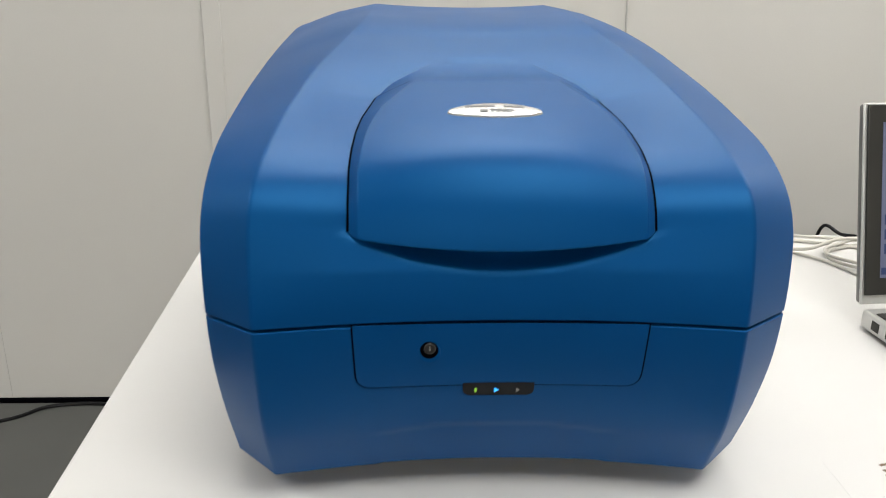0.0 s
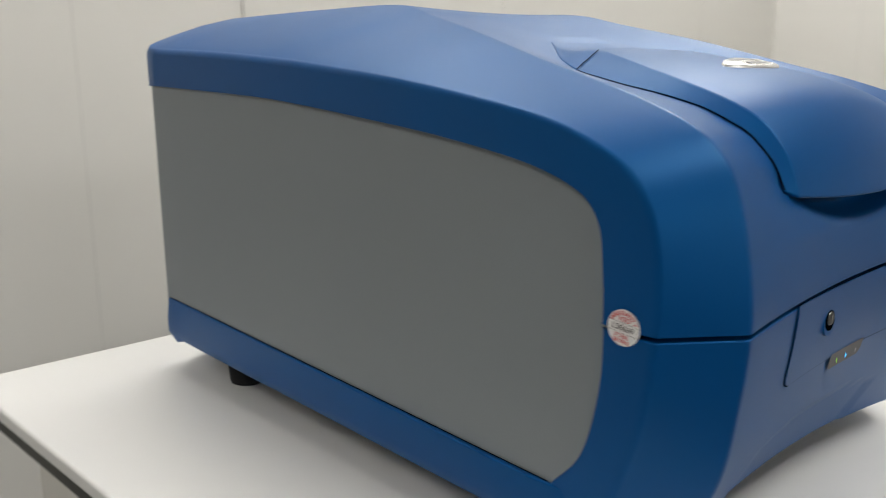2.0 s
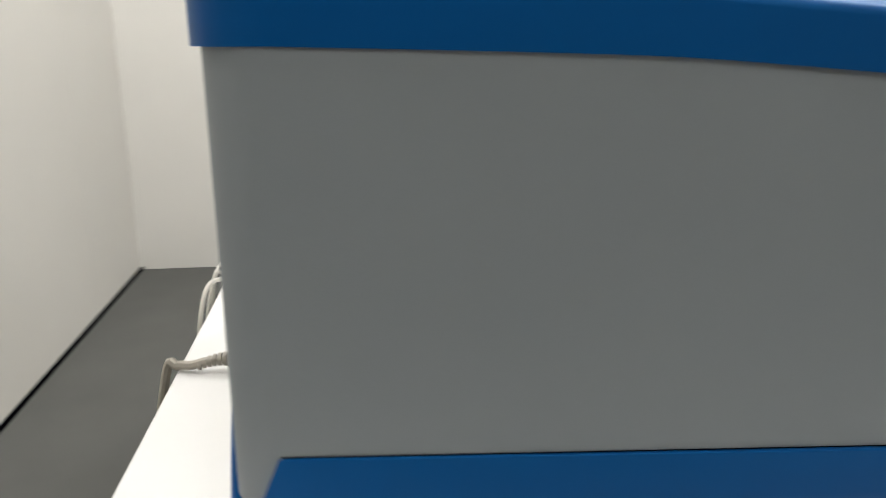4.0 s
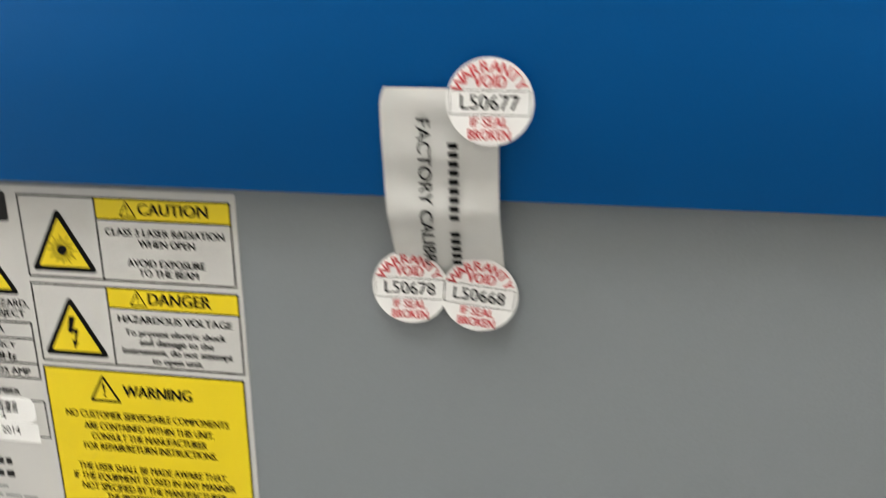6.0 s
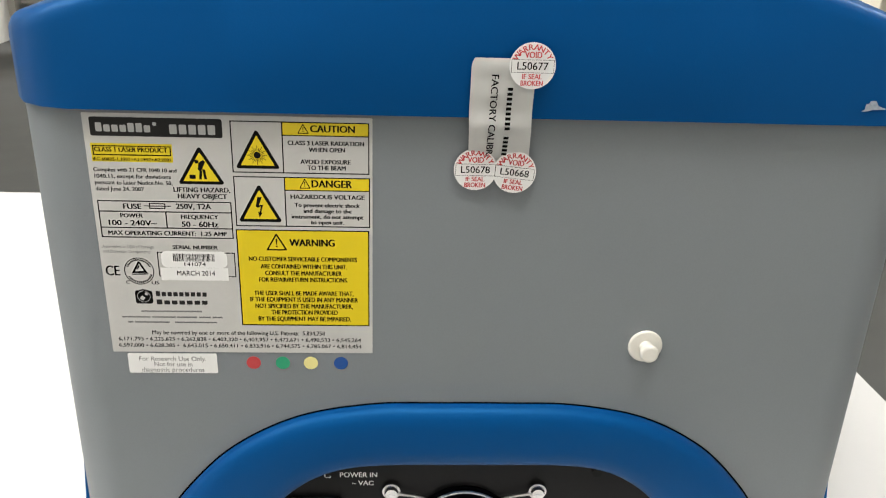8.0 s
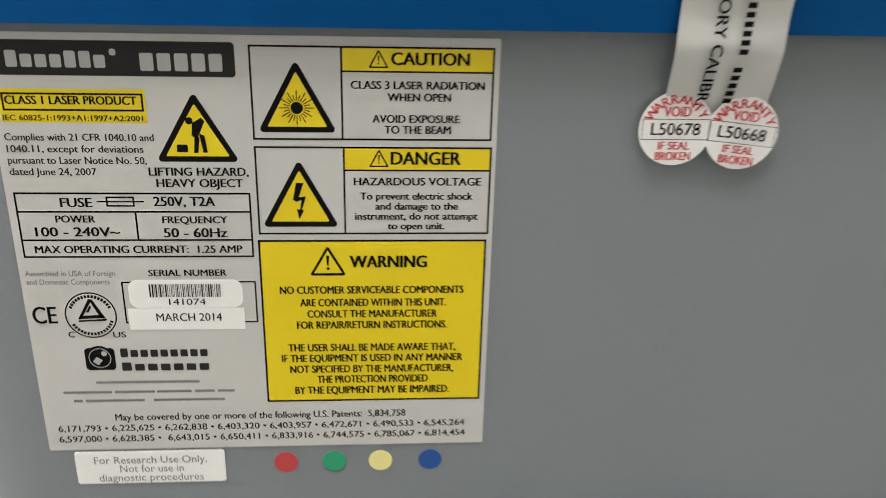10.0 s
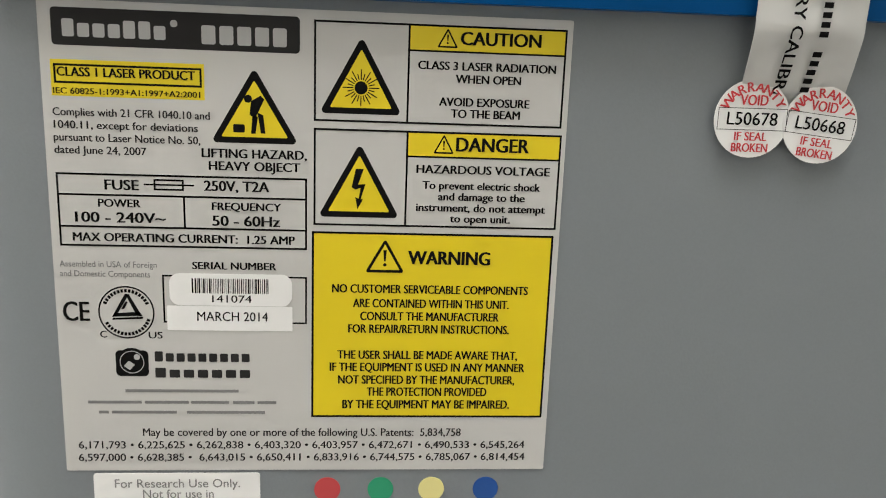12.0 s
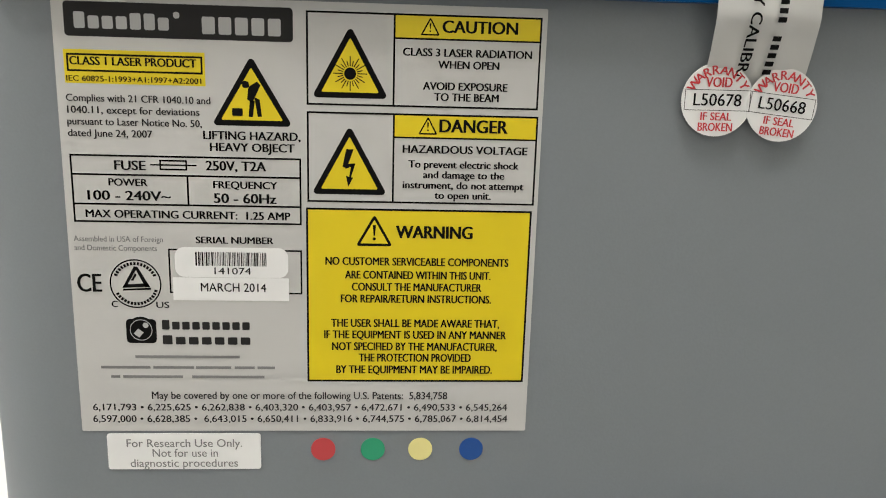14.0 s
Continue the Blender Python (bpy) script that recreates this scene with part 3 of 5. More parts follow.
grid(bm, [[plaque(*p) for p in r] for r in rowsE], True)
bmesh.ops.recalc_face_normals(bm, faces=bm.faces)
emblem = part("emblem", bm, SILVER, scanner, "silver almond-shaped maker's plaque")
bm = bmesh.new()
for x0, x1, v0, v1 in ((-0.023, 0.0, 0.28, 0.56), (0.007, 0.022, 0.28, 0.56), (-0.012, -0.006, -0.42, -0.06), (-0.004, 0.014, -0.14, -0.02), (-0.004, 0.014, -0.40, -0.24)):
    grid(bm, [[plaque(x0, v0, 0.0028), plaque(x1, v0, 0.0028)], [plaque(x0, v1, 0.0028), plaque(x1, v1, 0.0028)]])
part("marking", bm, GREY_INK, emblem, "dark printed bars on the plaque", smooth=False)

# feet
for x in (-0.172, 0.172):
    for y in (0.142, 0.510):
        bm = bmesh.new()
        cyl(bm, pose(x, y, 0.7635), 0.017, 0.0195, 0.027, 28)
        part("foot", bm, RUBBER, scanner, "round black rubber foot", bevel=0.002, angle=40)

# rear arch round the connector recess
OUT = [(0.1775, 0.776), (0.175, 0.785), (0.163, 0.808), (0.149, 0.829), (0.1245, 0.854), (0.091, 0.8725), (0.053, 0.8803), (0.018, 0.8812)]
INN = [(0.127, 0.776), (0.1235, 0.785), (0.111, 0.808), (0.099, 0.824), (0.083, 0.8365), (0.066, 0.8432), (0.045, 0.8455), (0.016, 0.8457)]


def arched(pts):
    return spline([(x, 0, z) for x, z in pts] + [(-x, 0, z) for x, z in pts[::-1]], 6)


outer, inner = arched(OUT), arched(INN)
at_y = lambda pts, y: [Vector((p.x, y, p.z)) for p in pts]
PROFILE = [(0.0, 0.600), (0.0, 0.6105), (0.02, 0.6128), (0.07, 0.6148), (0.16, 0.6162), (0.32, 0.6168), (0.70, 0.6168), (0.88, 0.6160), (0.96, 0.6146), (1.0, 0.6122), (1.0, 0.594)]
bm = bmesh.new()
grid(bm, [[Vector((a.x + (c.x - a.x) * f, y, a.z + (c.z - a.z) * f)) for a, c in zip(outer, inner)] for f, y in PROFILE])
bmesh.ops.recalc_face_normals(bm, faces=bm.faces)
arch = part("rear_arch", bm, BLUE, scanner, "blue arched surround of the connector recess", angle=60)
part("arch_gap", (lambda b: (grid(b, [[Vector((p.x * 1.005, 0.6083, 0.7 + (p.z - 0.7) * 1.005)) for p in outer], at_y(outer, 0.6083)]), b)[1])(bmesh.new()), GAP, scanner, "dark joint round the rear arch")
rear_panel = part("connector_panel", boxed(-0.125, 0.125, 0.585, 0.5965, 0.782, 0.852), BLACK, scanner, "black connector panel in the rear recess", smooth=False)

# ---- printed labels on the back ----
CAP = {}


def glyphs(body, bold):
    """Flat mesh points and faces of a line of text in the built-in font, with the height of its capitals."""
    cu = bpy.data.curves.new("letters", "FONT")
    cu.body, cu.size, cu.resolution_u, cu.offset = body, 1.0, 3, bold
    ob = bpy.data.objects.new("letters", cu)
    me = bpy.data.meshes.new_from_object(ob)
    pts = [v.co.copy() for v in me.vertices]
    faces = [tuple(p.vertices) for p in me.polygons]
    bpy.data.meshes.remove(me)
    bpy.data.objects.remove(ob)
    bpy.data.curves.remove(cu)
    return pts, faces


def write(bm, body, origin, right, up, width, cap, bold=0.0, centre=False):
    """Letters into bm: origin at the left end of the baseline; width and cap height in metres (width 0: natural)."""
    if not CAP:
        CAP["H"] = max(p.y for p in glyphs("H", 0.0)[0])
    pts, faces = glyphs(body, 0.0)
    x0, x1 = min(p.x for p in pts), max(p.x for p in pts)
    sy = cap / CAP["H"]
    sx = width / (x1 - x0) if width else sy
    shift = -(x1 - x0) * sx / 2 if centre else 0.0
    out = right.cross(up)
    # a bolder stroke is the same letter struck again, a hair apart
    for k in ((-1, 0, 1) if bold else (0,)):
        lay = origin + right * (shift + 1.1 * k * bold * sy) + out * (k * 0.000004)
        vs = [bm.verts.new(lay + right * ((p.x - x0) * sx) + up * (p.y * sy)) for p in pts]
        for f in faces:
            try:
                bm.faces.new([vs[i] for i in f])
            except ValueError:
                pass


BACK = 0.608
LX, LZ = 0.1795, 1.0318
RIGHT, UP = Vector((-1, 0, 0)), Vector((0, 0, 1))


def spot(u, v, h):
    """A place on the rating label: millimetres from its top left corner, h above the cover."""
    h = h if h <= 0.3 else 0.3 + 0.3 * (h - 0.3)
    return Vector((LX - u / 1000, BACK + h / 1000, LZ - v / 1000))


def shape(pts, h):
    bm = bmesh.new()
    bm.faces.new([bm.verts.new(spot(u, v, h)) for u, v in pts][::-1])
    return bm


def add(bm, pts, h):
    bm.faces.new([bm.verts.new(spot(u, v, h)) for u, v in pts][::-1])


def rect(u0, v0, u1, v1, r=0.0):
    if not r:
        return [(u0, v0), (u1, v0), (u1, v1), (u0, v1)]
    pts = []
    for cu, cv, a0 in ((u1 - r, v0 + r, -90), (u1 - r, v1 - r, 0), (u0 + r, v1 - r, 90), (u0 + r, v0 + r, 180)):
        pts += [(cu + r * math.cos(radians(a0 + 15 * k)), cv + r * math.sin(radians(a0 + 15 * k))) for k in range(7)]
    return pts


def rim(bm, u0, v0, u1, v1, w, h):
    for a in ((u0, v0, u1, v0 + w), (u0, v1 - w, u1, v1), (u0, v0 + w, u0 + w, v1 - w), (u1 - w, v0 + w, u1, v1 - w)):
        add(bm, rect(*a), h)


def triangle(cu, top, low, half, r):
    """A triangle with rounded corners; r: radius."""
    pts = []
    k = math.atan2(low - top, half)
    a = math.degrees(math.pi / 2 - k)
    for c, a0, a1 in (((cu, top + r / math.cos(k)), 180 + a, 360 - a), ((cu + half - r / math.tan(k / 2), low - r), -a, 90), ((cu - half + r / math.tan(k / 2), low - r), 90, 180 + a)):
        pts += [(c[0] + r * math.cos(radians(a0 + (a1 - a0) * i / 6)), c[1] + r * math.sin(radians(a0 + (a1 - a0) * i / 6))) for i in range(7)]
    return pts


def slab(name, u0, v0, u1, v1, h0, h1, mat, parent, label, r=0.6):
    bm = bmesh.new()
    o = rect(u0, v0, u1, v1, r)
    a, b = [spot(u, v, h0) for u, v in o], [spot(u, v, h1) for u, v in o]
    vs = grid(bm, [a, b], True)
    bm.faces.new(vs[1][::-1])
    bmesh.ops.recalc_face_normals(bm, faces=bm.faces)
    return part(name, bm, mat, parent, label, smooth=False)


def lettering(lines, mat, parent, h, bold=0.0, label="printed words", name="lettering"):
    bm = bmesh.new()
    for body, u, v, width, cap in lines:
        write(bm, body, spot(u, v, h), RIGHT, UP, width / 1000, cap / 1000, bold)
    return part(name, bm, mat, parent, label, smooth=False)


plate = slab("rating_label", -0.6, 0.5, 127.4, 121.0, 0.05, 0.30, LABEL, scanner, "pale grey rating and warning label with black print", 0.5)
# fills
part("title_bar", shape(rect(2.4, 2.3, 60.5, 11.0, 1.0), 0.45), DARK_INK, plate, "dark title bar with rounded corners", smooth=False)
bm = bmesh.new()
for u0, u1, v0, v1, count in ((4.9, 29.6, 4.9, 9.0, 7), (37.2, 58.3, 5.2, 9.6, 5)):
    w = (u1 - u0) / count
    for k in range(count):
        low = 0.9 if count == 7 and k in (1, 2, 3, 6) else 0.0
        add(bm, rect(u0 + k * w, v0 + low, u0 + (k + 0.78) * w, v1, 0.5), 0.62)
add(bm, rect(30.0, 4.3, 31.6, 5.9, 0.6), 0.62)
part("title_marking", bm, PALE_INK, plate, "pale bars in place of the product name", smooth=False)
part("yellow_field", shape(rect(1.7, 14.3, 37.6, 22.9), 0.45), YELLOW, plate, "yellow printed field", smooth=False)
part("yellow_field", shape(rect(87.2, 3.3, 125.7, 8.9), 0.45), YELLOW, plate, "yellow caution heading", smooth=False)
part("yellow_field", shape(rect(87.4, 29.1, 125.9, 34.9), 0.45), YELLOW, plate, "yellow danger heading", smooth=False)
part("yellow_field", shape(rect(63.8, 55.0, 125.7, 105.4), 0.45), YELLOW, plate, "yellow warning field", smooth=False)
# lines
def ruled(label, rims=(), bars=()):
    bm = bmesh.new()
    for u0, v0, u1, v1, w in rims:
        rim(bm, u0, v0, u1, v1, w, 0.62)
    for a in bars:
        add(bm, rect(*a), 0.63)
    part("ruled_frame", bm, INK, plate, label, smooth=False)


ruled("black frame round the laser class", [(2.4, 15.3, 37.0, 19.9, 0.5)])
ruled("black ruled ratings table", [(1.4, 41.4, 62.3, 59.8, 0.5)], [(1.9, 46.5, 61.8, 47.0), (1.9, 54.5, 61.8, 55.0), (31.7, 47.0, 32.2, 54.5)])
ruled("black fuse symbol", [(24.7, 42.5, 32.0, 45.3, 0.45)], [(22.3, 43.7, 34.5, 44.1)])
ruled("black frame round the serial number", [(25.9, 66.9, 62.3, 79.6, 0.45)])
ruled("black frame of the caution box", [(63.9, 2.8, 126.0, 27.0, 0.5)], [(86.7, 3.3, 87.2, 26.5), (87.2, 8.9, 125.5, 9.35)])
ruled("black frame of the danger box", [(63.9, 28.7, 126.3, 53.2, 0.5)], [(86.9, 29.2, 87.4, 52.7), (87.4, 34.9, 125.8, 35.35)])
ruled("black frame of the warning box", [(63.5, 54.8, 125.9, 105.6, 0.55)])
# warning triangles
for cu, top, low, half in ((75.4, 6.2, 25.0, 10.2), (75.3, 32.1, 51.0, 10.3), (49.5, 14.6, 33.0, 10.7)):
    sign = part("warning_triangle", shape(triangle(cu, top, low, half, 0.9), 0.45), INK, plate, "black-edged yellow warning triangle", smooth=False)
    part("triangle_field", shape(triangle(cu, top + 3.1, low - 1.5, half - 2.55, 0.25), 0.62), YELLOW, plate, "yellow field of a warning triangle", smooth=False)
for cu, top, low, half, s in ((82.2, 56.4, 65.4, 5.1, 1.0), (96.35, 3.5, 8.2, 2.6, 0.52), (96.35, 29.3, 34.2, 2.65, 0.54)):
    part("warning_triangle", shape(triangle(cu, top, low, half, 0.5 * s), 0.62), INK, plate, "small black warning triangle", smooth=False)
    part("triangle_field", shape(triangle(cu, top + 1.5 * s, low - 0.75 * s, half - 1.25 * s, 0.1), 0.75), YELLOW, plate, "yellow field of a warning triangle", smooth=False)
    bm = bmesh.new()
    add(bm, [(cu - 0.45 * s, top + 3.0 * s), (cu + 0.45 * s, top + 3.0 * s), (cu + 0.2 * s, top + 6.0 * s), (cu - 0.2 * s, top + 6.0 * s)], 0.9)
    add(bm, rect(cu - 0.42 * s, top + 6.5 * s, cu + 0.42 * s, top + 7.3 * s, 0.3 * s), 0.9)
    part("exclamation_mark", bm, INK, plate, smooth=False)
# burst, bolt and lifting symbols
bm = bmesh.new()
cu, cv = 75.4, 18.6
add(bm, [(cu + 1.6 * math.cos(2 * math.pi * k / 20), cv + 1.6 * math.sin(2 * math.pi * k / 20)) for k in range(20)], 0.8)
for k in range(24):
    a, d = 2 * math.pi * k / 24, (4.5 if k % 2 == 0 else 3.4)
    n = Vector((-math.sin(a), math.cos(a))) * 0.13
    c0, c1 = Vector((math.cos(a), math.sin(a))) * 1.9, Vector((math.cos(a), math.sin(a))) * d
    add(bm, [(cu + p.x, cv + p.y) for p in (c0 - n, c1 - n, c1 + n, c0 + n)], 0.8)
part("laser_symbol", bm, INK, plate, "black radiating burst symbol", smooth=False)
bm = bmesh.new()
cu, cv = 75.3, 44.5
for poly in ([(-0.9, -5.9), (1.1, -5.9), (-0.3, -1.9), (-1.9, -1.2)], [(-1.9, -1.2), (-0.3, -1.9), (1.6, -2.1), (1.5, -1.6), (-0.9, -0.6)], [(0.5, -1.8), (1.6, -2.1), (0.35, 2.0), (-0.15, 1.9)], [(-0.95, 1.3), (0.1, 1.75), (1.0, 1.75), (-0.35, 4.4)]):
    add(bm, [(cu + u, cv + v) for u, v in poly], 0.8)
part("voltage_symbol", bm, INK, plate, "black lightning bolt symbol", smooth=False)
bm = bmesh.new()
for poly in (rect(47.0, 21.2, 48.9, 23.1, 0.9), [(48.7, 22.7), (51.0, 21.3), (51.9, 22.2), (49.6, 27.0), (48.3, 26.0)], rect(44.3, 28.4, 47.1, 30.4, 0.3), [(49.0, 26.2), (50.3, 26.4), (49.7, 30.6), (48.6, 30.6)], [(50.2, 25.4), (51.6, 26.0), (52.1, 30.5), (51.0, 30.5)]):
    add(bm, poly, 0.8)
part("lifting_symbol", bm, INK, plate, "plain black blocks of a lifting symbol", smooth=False)
# approval marks
bm = bmesh.new()
cu, cv = 16.7, 77.0
pts = [[spot(cu + r * math.cos(2 * math.pi * k / 48), cv + r * math.sin(2 * math.pi * k / 48), 0.62) for k in range(48)] for r in (7.0, 6.6)]
grid(bm, pts, True)
for tri in ([(-0.2, -5.0), (0.7, -4.6), (-2.6, 1.0), (-3.6, 1.2)], [(-0.2, -5.0), (0.8, -4.8), (3.9, 1.0), (2.6, 1.0)], [(-3.6, 1.2), (-3.1, 0.2), (3.3, -0.2), (3.9, 0.8)], [(-1.3, -0.9), (0.0, -3.1), (0.4, -2.6), (-0.5, -0.9)], [(-3.6, 2.0), (-3.4, 1.5), (4.2, 1.1), (4.0, 1.7)]):
    add(bm, [(cu + u, cv + v) for u, v in tri], 0.62)
for k in list(range(-7, 8)) + list(range(12, 27)):
    a = radians(-90 + 9.2 * k)
    n = Vector((-math.sin(a), math.cos(a))) * 0.32
    c0, c1 = Vector((math.cos(a), math.sin(a))) * 5.3, Vector((math.cos(a), math.sin(a))) * 6.2
    add(bm, [(cu + p.x, cv + p.y) for p in (c0 - n, c1 - n, c1 + n, c0 + n)], 0.62)
part("approval_mark", bm, INK, plate, "round black approval stamp with a triangle", smooth=False)
bm = bmesh.new()
add(bm, rect(13.4, 87.2, 21.7, 94.3, 1.2), 0.45)
add(bm, [(17.5 + 3.9 * math.cos(2 * math.pi * k / 28), 90.4 + 3.9 * math.sin(2 * math.pi * k / 28)) for k in range(28)], 0.55)
part("maker_mark", bm, INK, plate, "black square maker's mark", smooth=False)
bm = bmesh.new()
grid(bm, [[spot(17.5 + r * math.cos(2 * math.pi * k / 28), 90.4 + r * math.sin(2 * math.pi * k / 28), 0.7) for k in range(28)] for r in (3.1, 2.9)], True)
add(bm, [(18.8 + 0.8 * math.cos(2 * math.pi * k / 12), 89.0 + 0.8 * math.sin(2 * math.pi * k / 12)) for k in range(12)], 0.7)
add(bm, [(16.7, 90.0), (18.2, 91.1), (16.9, 92.6), (15.4, 91.5)], 0.7)
part("maker_mark", bm, PALE_INK, plate, "pale lens outline in the maker's mark", smooth=False)
for n_, (u0, u1, v0, v1, count) in enumerate(((23.3, 48.2, 87.4, 90.2, 9), (23.3, 48.5, 91.9, 94.6, 7))):
    w = (u1 - u0) / count
    for k in range(count):
        part("print_bar", shape(rect(u0 + k * w, v0 + (0.5 if k else 0), u0 + (k + 0.74) * w, v1, 0.3), 0.62), DARK_INK, plate, smooth=False)
for u0, u1, v0, v1 in ((5.9, 19.5, 100.9, 102.1), (20.3, 31.6, 100.9, 102.1), (32.2, 42.0, 100.9, 102.1), (43.0, 48.6, 100.9, 102.1), (49.4, 54.3, 100.9, 102.1), (8.5, 11.0, 103.7, 104.9), (11.8, 28.4, 103.7, 104.9), (31.0, 51.3, 103.7, 104.9), (15.5, 44.5, 97.7, 98.9)):
    part("print_bar", shape(rect(u0, v0 + 0.2, u1, v1 - 0.2), 0.62), GREY_INK, plate, smooth=False)
# words
lettering(
    [
        ("CLASS 1 LASER PRODUCT", 3.21, 18.18, 32.16, 2.10),
    ], INK, plate, 0.85, 0.030, "black laser class heading")
lettering(
    [
        ("IEC 60825-1:1993+A1:1997+A2:2001", 2.14, 22.35, 34.40, 1.41),
    ], INK, plate, 0.85, 0.018, "small black standard number")
lettering(
    [
        ("Complies with 21 CFR 1040.10 and", 1.67, 27.54, 37.02, 1.85),
        ("1040.11, except for deviations", 1.77, 30.61, 33.99, 1.87),
        ("pursuant to Laser Notice No. 50,", 1.58, 33.65, 34.68, 1.88),
        ("dated June 24, 2007", 1.54, 36.70, 21.71, 1.89),
    ], DARK_INK, plate, 0.85, 0.018, "black compliance note")
lettering(
    [
        ("LIFTING HAZARD,", 36.62, 36.74, 25.51, 2.21),
        ("HEAVY OBJECT", 38.28, 39.86, 22.24, 2.22),
    ], INK, plate, 0.85, 0.030, "black lifting hazard caption")
lettering(
    [
        ("FUSE", 12.99, 45.41, 8.05, 2.53),
        ("250V, T2A", 37.00, 45.09, 15.84, 2.55),
        ("POWER", 11.20, 49.70, 10.10, 1.95),
        ("100 - 240V~", 5.52, 53.62, 21.75, 2.56),
        ("FREQUENCY", 38.79, 49.95, 16.98, 1.97),
        ("50 - 60Hz", 38.85, 53.93, 16.60, 2.60),
        ("MAX OPERATING CURRENT:  1.25 AMP", 4.68, 58.45, 54.50, 2.13),
    ], INK, plate, 0.85, 0.030, "black electrical ratings")
lettering(
    [
        ("Assembled in USA of Foreign", 0.97, 65.13, 23.71, 1.54),
        ("and Domestic Components", 0.96, 67.64, 21.99, 1.55),
    ], GREY_INK, plate, 0.85, 0.006, "grey assembly note")
lettering(
    [
        ("SERIAL NUMBER", 33.55, 65.25, 20.95, 1.87),
    ], INK, plate, 0.85, 0.030, "black serial number heading")
lettering(
    [
        ("CE", 1.16, 79.36, 6.34, 5.07),
        ("C", 9.95, 83.74, 1.64, 1.77),
        ("US", 22.05, 83.87, 3.46, 1.78),
    ], INK, plate, 0.85, 0.018, "black conformity marks")
lettering(
    [
        ("May be covered by one or more of the following U.S. Patents:  5,834,758", 19.51, 111.02, 84.35, 2.21),
        ("6,171,793 • 6,225,625 • 6,262,838 • 6,403,320 • 6,403,957 • 6,472,671 • 6,490,533 • 6,545,264", 2.92, 114.59, 118.72, 2.04),
        ("6,597,000 • 6,628,385 •  6,643,015 • 6,650,411 • 6,833,916 • 6,744,575 • 6,785,067 • 6,814,454", 2.73, 118.17, 119.13, 2.06),
    ], DARK_INK, plate, 0.85, 0.012, "rows of patent numbers")
lettering(
    [
        ("CAUTION", 99.66, 7.36, 19.79, 3.11),
        ("CLASS 3 LASER RADIATION", 89.34, 13.51, 34.25, 2.00),
        ("WHEN OPEN", 98.73, 16.61, 16.22, 2.02),
        ("AVOID EXPOSURE", 94.80, 22.26, 22.59, 2.04),
        ("TO THE BEAM", 97.89, 25.13, 17.26, 2.06),
    ], INK, plate, 0.85, 0.030, "black caution words")
lettering(
    [
        ("DANGER", 99.59, 33.49, 18.34, 3.44),
        ("HAZARDOUS VOLTAGE", 89.71, 39.24, 33.97, 2.11),
        ("To prevent electric shock", 91.35, 43.23, 30.13, 1.98),
        ("and damage to the", 95.39, 46.08, 22.24, 1.99),
        ("instrument, do not attempt", 89.87, 48.95, 33.23, 2.00),
        ("to open unit.", 98.67, 51.75, 15.43, 2.02),
    ], INK, plate, 0.85, 0.030, "black danger words")
lettering(
    [
        ("NO CUSTOMER SERVICEABLE COMPONENTS", 68.80, 70.87, 51.14, 2.24),
        ("ARE CONTAINED WITHIN THIS UNIT.", 74.23, 74.76, 40.85, 2.26),
        ("CONSULT THE MANUFACTURER", 76.14, 78.28, 36.43, 2.28),
        ("FOR REPAIR/RETURN INSTRUCTIONS.", 73.09, 81.75, 42.38, 2.29),
        ("THE USER SHALL BE MADE AWARE THAT,", 70.37, 88.99, 47.77, 2.32),
        ("IF THE EQUIPMENT IS USED IN ANY MANNER", 68.37, 92.44, 51.90, 2.34),
        ("NOT SPECIFIED BY THE MANUFACTURER,", 70.61, 96.00, 47.13, 2.36),
        ("THE PROTECTION PROVIDED", 78.24, 99.41, 32.06, 2.38),
        ("BY THE EQUIPMENT MAY BE IMPAIRED.", 71.79, 103.02, 44.87, 2.39),
    ], INK, plate, 0.85, 0.024, "black warning words on yellow")
lettering([("WARNING", 88.31, 62.98, 21.09, 3.48)], INK, plate, 0.85, 0.034, "bold black warning heading")
# serial stickers
sticker = slab("serial_sticker", 27.6, 66.4, 58.5, 74.9, 0.5, 0.75, WHITE, scanner, "white serial number sticker with a bar code", 2.6)
date_tag = slab("date_sticker", 26.8, 75.0, 58.6, 81.6, 0.5, 0.72, WHITE, scanner, "white date sticker", 0.2)
bm = bmesh.new()
rnd = random.Random(11)
u = 33.2
while u < 52.4:
    w = rnd.choice((0.16, 0.16, 0.3, 0.42))
    add(bm, rect(u, 67.7, min(u + w, 52.5), 71.6), 0.95)
    u += w + rnd.choice((0.2, 0.2, 0.34))
part("bar_code", bm, INK, sticker, "black bar code stripes", smooth=False)
lettering([("141074", 38.27, 73.98, 9.96, 1.91)], INK, sticker, 0.95, 0.006, "printed serial number")
lettering([("MARCH 2014", 34.40, 78.96, 17.90, 2.41)], INK, date_tag, 0.95, 0.006, "printed month and year")
use_tag = slab("notice_sticker", 6.1, 121.9, 49.8, 133.1, 0.05, 0.35, WHITE, scanner, "white notice sticker with grey words", 0.8)
lettering(
    [
        ("For Research Use Only.", 11.58, 126.06, 32.87, 2.45),
        ("Not for use in", 18.79, 129.15, 18.62, 2.47),
        ("diagnostic procedures", 12.39, 132.35, 30.70, 2.48),
    ], GREY_INK, use_tag, 0.55, 0.006, "grey printed notice")
